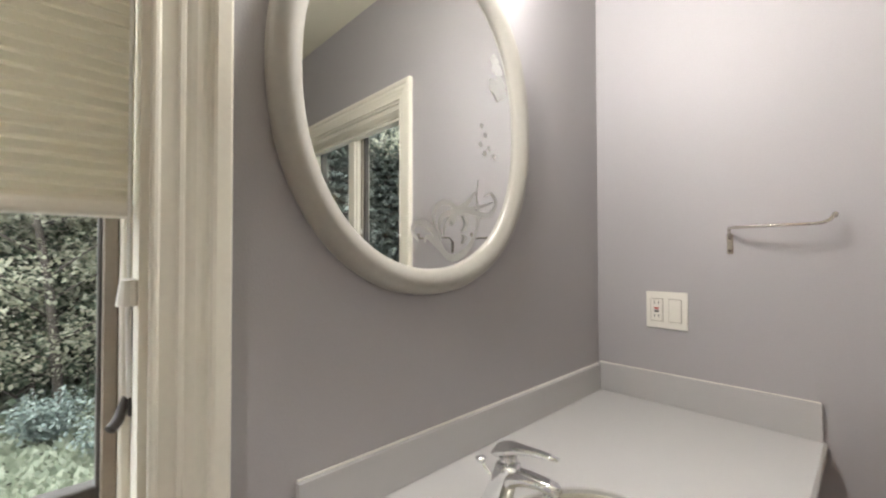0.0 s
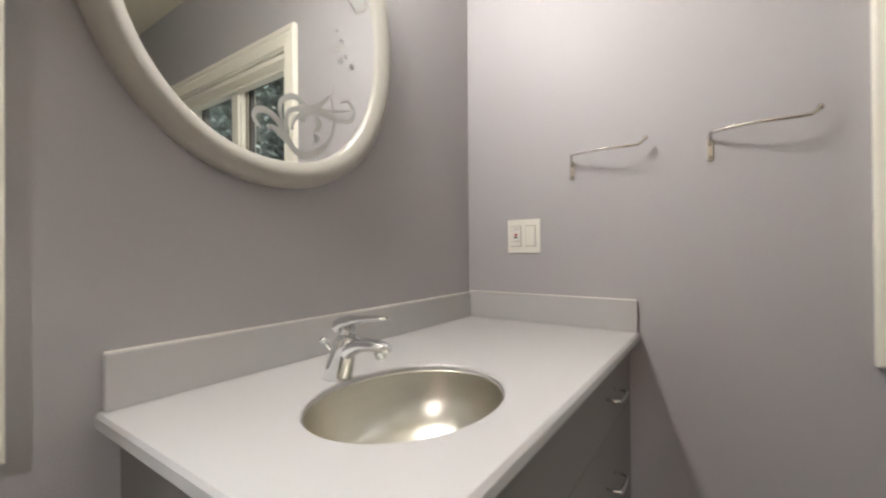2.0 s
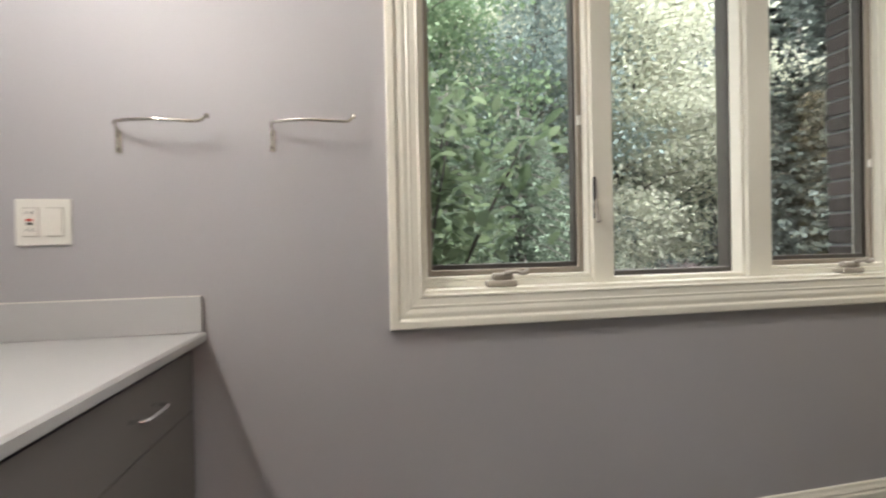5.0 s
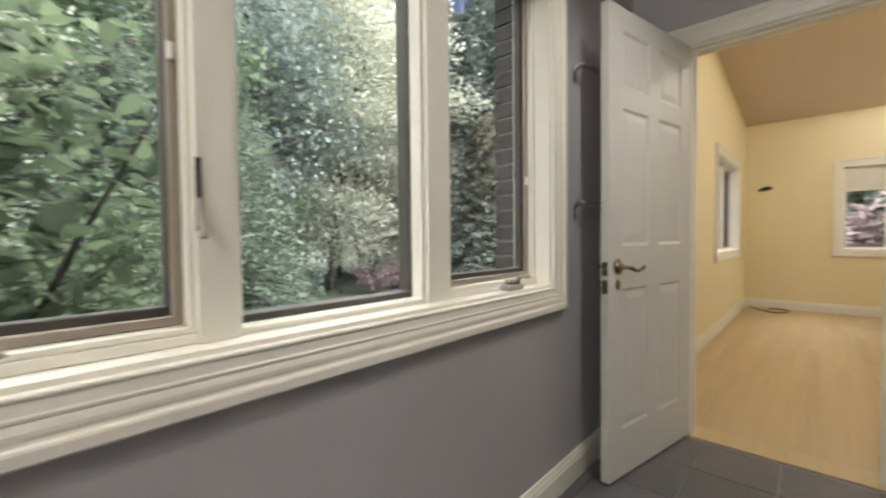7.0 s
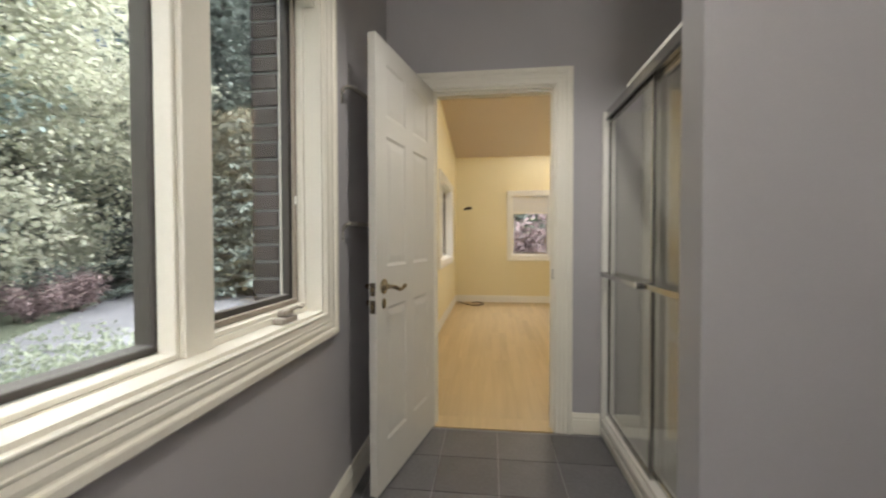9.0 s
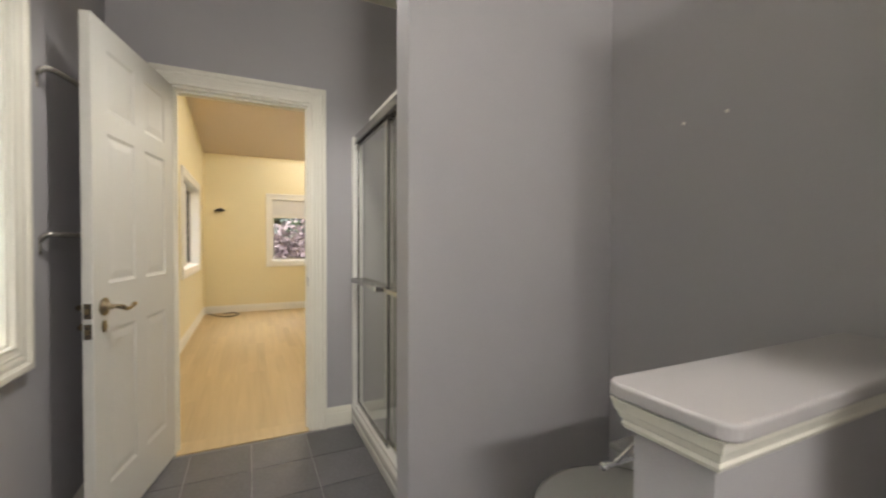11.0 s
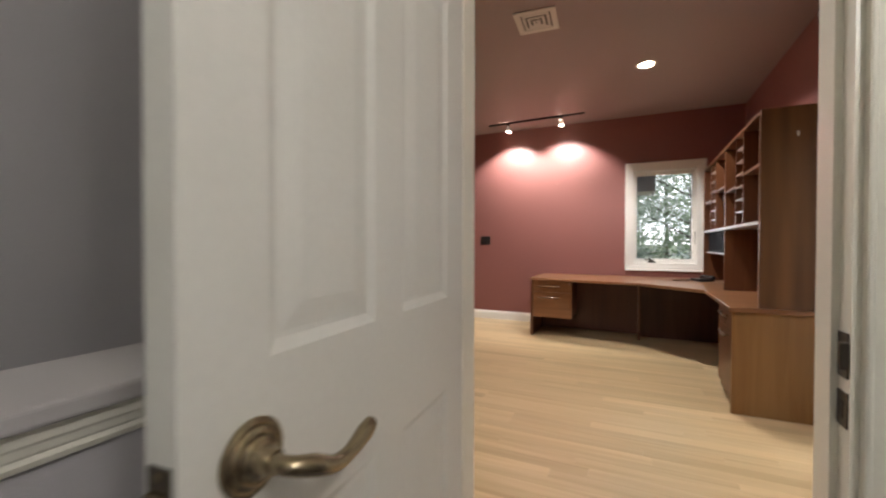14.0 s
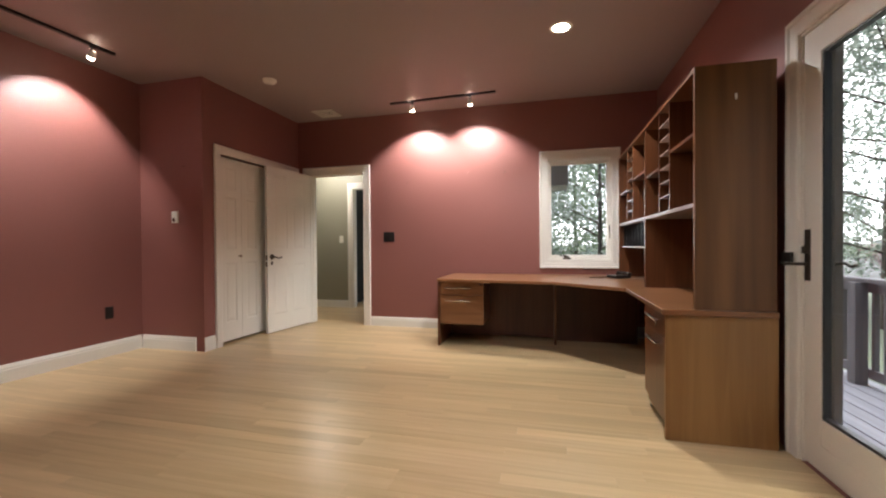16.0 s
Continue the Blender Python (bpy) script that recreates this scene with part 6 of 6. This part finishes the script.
# rough grass under the windows
for name, x0, x1, y0, y1, seed in (("grass", 1.5, 9.5, 1.2, 8.5, 41), ("grass", -6.5, -1.0, -3.6, 1.6, 42)):
    rng = np.random.default_rng(seed)
    spot = np.stack([rng.normal((x0 + x1) / 2, (x1 - x0) * 0.3, 11000), rng.normal((y0 + y1) / 2, (y1 - y0) * 0.3, 11000), np.full(11000, GZ)], 1)
    spot = spot[(spot[:, 1] > 0.7) | (spot[:, 0] < -0.5)]
    spot = spot[(spot[:, 0] > -0.5) | (spot[:, 1] > -2.4) | (spot[:, 0] < -2.2)]
    ob = new(name, leaves(rng, spot, 0.11, LEAF_FERN, name, -1.0, 0.35))
    tagged(ob, "rough grey-green grass blades on the ground", "grass", kind="stuff")
# trees south and west of the office, with sky between them
yard = put_at(broadleaf("oak_tree", "large open-crowned oak near the deck", 31, 8.5, 3.6, 16000, 0.12, LEAF_OAK, 0.09, 0.18, 0.46), -6.35, -13.4)
again(yard, -0.75, -17.0, 1.05, 120)
again(yard, 3.5, -19.5, 1.1, 200)
again(yard, -10.5, -17.5, 1.0, 20)
for x, y, s in ((-22, -40, 1.0), (-9, -52, 1.2), (2, -48, 1.1), (-38, -46, 1.2), (-30, -66, 1.6), (-14, -74, 1.6), (4, -70, 1.6), (-50, -70, 1.7)):
    again(green, x, y, s * 0.62, spots.uniform(0, 360))
for x, y, s in ((-3.0, -25.0, 0.9), (1.2, -27.0, 1.0), (-0.8, -30.0, 1.1)):
    again(green, x, y, s, spots.uniform(0, 360))
for x, y, s in ((0.4, -15.0, 1.3), (-1.6, -21.0, 1.6), (1.6, -24.0, 1.8), (2.6, -14.0, 1.2)):
    again(low_bush, x, y, s, spots.uniform(0, 360))
for x, y, s in ((-18, -30, 1.6), (-23, -33, 1.8), (-15, -36, 1.8), (-28, -38, 2.0)):
    again(red_bush, x, y, s, spots.uniform(0, 360))
# the yard east of the yellow room
for x, y, s, k in ((20.0, -3.0, 1.0, 1), (24.0, -0.5, 1.1, 2), (22.0, 2.5, 1.0, 1), (26.0, -5.0, 1.1, 2)):
    again((lime, green, blue)[k], x, y, s, spots.uniform(0, 360))
for x, y, s in ((19.0, -2.2, 1.2), (20.5, -3.8, 1.3), (18.6, -4.8, 1.2), (21.0, -0.8, 1.3), (22.5, -2.6, 1.5)):
    again(spruce, x, y, s, spots.uniform(0, 360))
again(red_bush, 14.5, -1.7, 2.1, 10)
again(red_bush, 15.6, -2.9, 2.2, 90)
again(red_bush, 16.5, -1.9, 2.4, 160)

post = thing("marker_post", "white wooden marker post beside the drive", "post", (11.2, 6.6, GZ))
part("shaft", boxed((-0.06, -0.06, 0.0), (0.06, 0.06, 0.85), 0.01), WHITE_TRIM, post)
part("cap", boxed((-0.075, -0.075, 0.851), (0.075, 0.075, 0.89), 0.01), WHITE_TRIM, post)

# deck and railing
deck = thing("deck", "weathered grey board deck outside the office", "deck", kind="structure")
part("joist", boxed((-1.90, -9.0, -0.42), (-0.34, -2.6, -0.26)), RAIL_WOOD, deck)
board = mesh_of("deck_board", boxed((-0.068, -3.2, -0.013), (0.068, 3.2, 0.013), 0.004), DECK_WOOD)
for k in range(11):
    ob = new("deck_board", board)
    ob.parent = deck
    ob.location = (-0.41 - 0.144 * k, -5.8, -0.245)
rail = thing("deck_railing", "dark grey wooden deck railing", "railing")
RX = -1.82
part("handrail", boxed((RX - 0.07, -9.0, 0.700), (RX + 0.07, -2.6, 0.738), 0.006), RAIL_WOOD, rail)
part("upper_rail", boxed((RX - 0.020, -9.0, 0.610), (RX + 0.020, -2.6, 0.699)), RAIL_WOOD, rail)
part("lower_rail", boxed((RX - 0.020, -9.0, -0.170), (RX + 0.020, -2.6, -0.085)), RAIL_WOOD, rail)
bal = mesh_of("baluster", boxed((-0.018, -0.018, -0.085), (0.018, 0.018, 0.609)), RAIL_WOOD)
pst = mesh_of("post", boxed((-0.05, -0.05, -0.231), (0.05, 0.05, 0.699), 0.004), RAIL_WOOD)
y = -8.95
while y < -2.7:
    ob = new("baluster", bal)
    ob.parent, ob.location = rail, (RX, y, 0)
    y += 0.135
for y in (-8.6, -6.62, -4.6, -2.9):
    ob = new("post", pst)
    ob.parent, ob.location = rail, (RX + 0.072, y, 0)

eave = thing("eave", "grey boxed eave of the neighbouring wing", "eave", kind="structure")
part("soffit", boxed((0.726, -9.6, 2.02), (2.5, -8.9, 2.05)), SIDING, eave)
part("fascia", boxed((0.690, -9.6, 2.00), (0.725, -8.9, 2.52), 0.004), SIDING, eave)
part("roof_edge", boxed((0.726, -9.6, 2.051), (2.5, -8.9, 2.52)), SIDING, eave)

# unseen roof slabs, added to keep the sky off the rooms
roof = setting("roof", box(boxed((OW - 0.4, HB - 1.9, 3.05), (7.6, -2.2, 3.15)), (-0.45, -2.19, 3.06), (BE, 0.45, 3.16)), SIDING, "unseen grey roof slab, added to block the sky", "roof")

# brick pier outside the bathroom window
pier = thing("brick_pier", "dark red brick pier of the house wall", "brick pier", kind="structure")
part("core", boxed((3.188, WALL + 0.004, GZ), (4.20, 0.412, 3.0)), MORTAR, pier, "pale mortar joints")
long_brick = mesh_of("brick", boxed((3.180, 0, 0), (3.290, 0.243, 0.062), 0.003), BRICK)
half_brick = mesh_of("brick", boxed((3.180, 0, 0), (3.290, 0.118, 0.062), 0.003), BRICK)
course = 0
z = 0.0
while z < 2.6:
    for y0, me in (((0.174, long_brick),) if course % 2 else ((0.174, half_brick), (0.302, half_brick))):
        ob = new("brick", me)
        ob.parent, ob.location = pier, (0, y0, z)
    z += 0.0755
    course += 1

# ---- floor pieces ----


def tile_floor():
    full = None
    for i in range(-1, 14):
        for j in range(-1, 8):
            x1, y1 = 3.903 - 0.305 * i, -0.065 - 0.305 * j + 0.305
            x0, y0 = x1 - 0.3005, y1 - 0.3005
            cx0, cx1, cy0, cy1 = max(x0, 0.002), min(x1, BE - 0.014), max(y0, BS - 0.06), min(y1, -0.002)
            if cx1 - cx0 < 0.02 or cy1 - cy0 < 0.02:
                continue
            if cx0 > 2.65 and cy1 < -1.30:
                continue
            whole = cx1 - cx0 > 0.300 and cy1 - cy0 > 0.300
            if whole and full:
                me = full
            else:
                me = mesh_of("tile", boxed((0, 0, -0.008), (cx1 - cx0, cy1 - cy0, 0.0), 0.0015), SLATE)
                full = full or (me if whole else None)
            ob = new("tile", me)
            ob.parent, ob.location = bpy.data.objects["floor"], (cx0, cy0, 0.0)


tile_floor()


def plank_floor(parent, x0, x1, y0, y1, width, mat, seed, lengths=(0.55, 0.75, 0.95, 1.15, 1.35, 1.6)):
    """Strip boards along x, each a piece of its own."""
    rnd = random.Random(seed)
    made = {}
    rows = math.ceil((y1 - y0) / width)
    for r in range(rows):
        ya = y1 - (r + 1) * width
        x = x0 - rnd.uniform(0.0, 0.5)
        while x < x1:
            L = rnd.choice(lengths)
            a, b = max(x, x0), min(x + L, x1)
            x += L
            if b - a < 0.06:
                continue
            L2 = round(b - a, 4)
            if L2 not in made:
                made[L2] = mesh_of("floorboard", boxed((0, 0.0002, -0.009), (L2 - 0.0004, width - 0.0002, 0.0), 0.0004), mat)
            ob = new("floorboard", made[L2])
            ob.parent, ob.location = parent, (a, max(ya, y0 - width * 0.9), 0.0)


plank_floor(floor_office, OW + 0.002, OE, OS, BS - 0.07, 0.083, MAPLE, 2, (0.75, 0.95, 1.15, 1.4, 1.7))
plank_floor(floor_office, 2.6, 5.6, HB - 0.1, OS, 0.083, MAPLE, 5, (0.95, 1.15, 1.4, 1.7))
plank_floor(floor_yellow, BE + 0.142, YE, YS, YN - 0.002, 0.083, OAK, 3, (0.75, 0.95, 1.15, 1.4, 1.7))
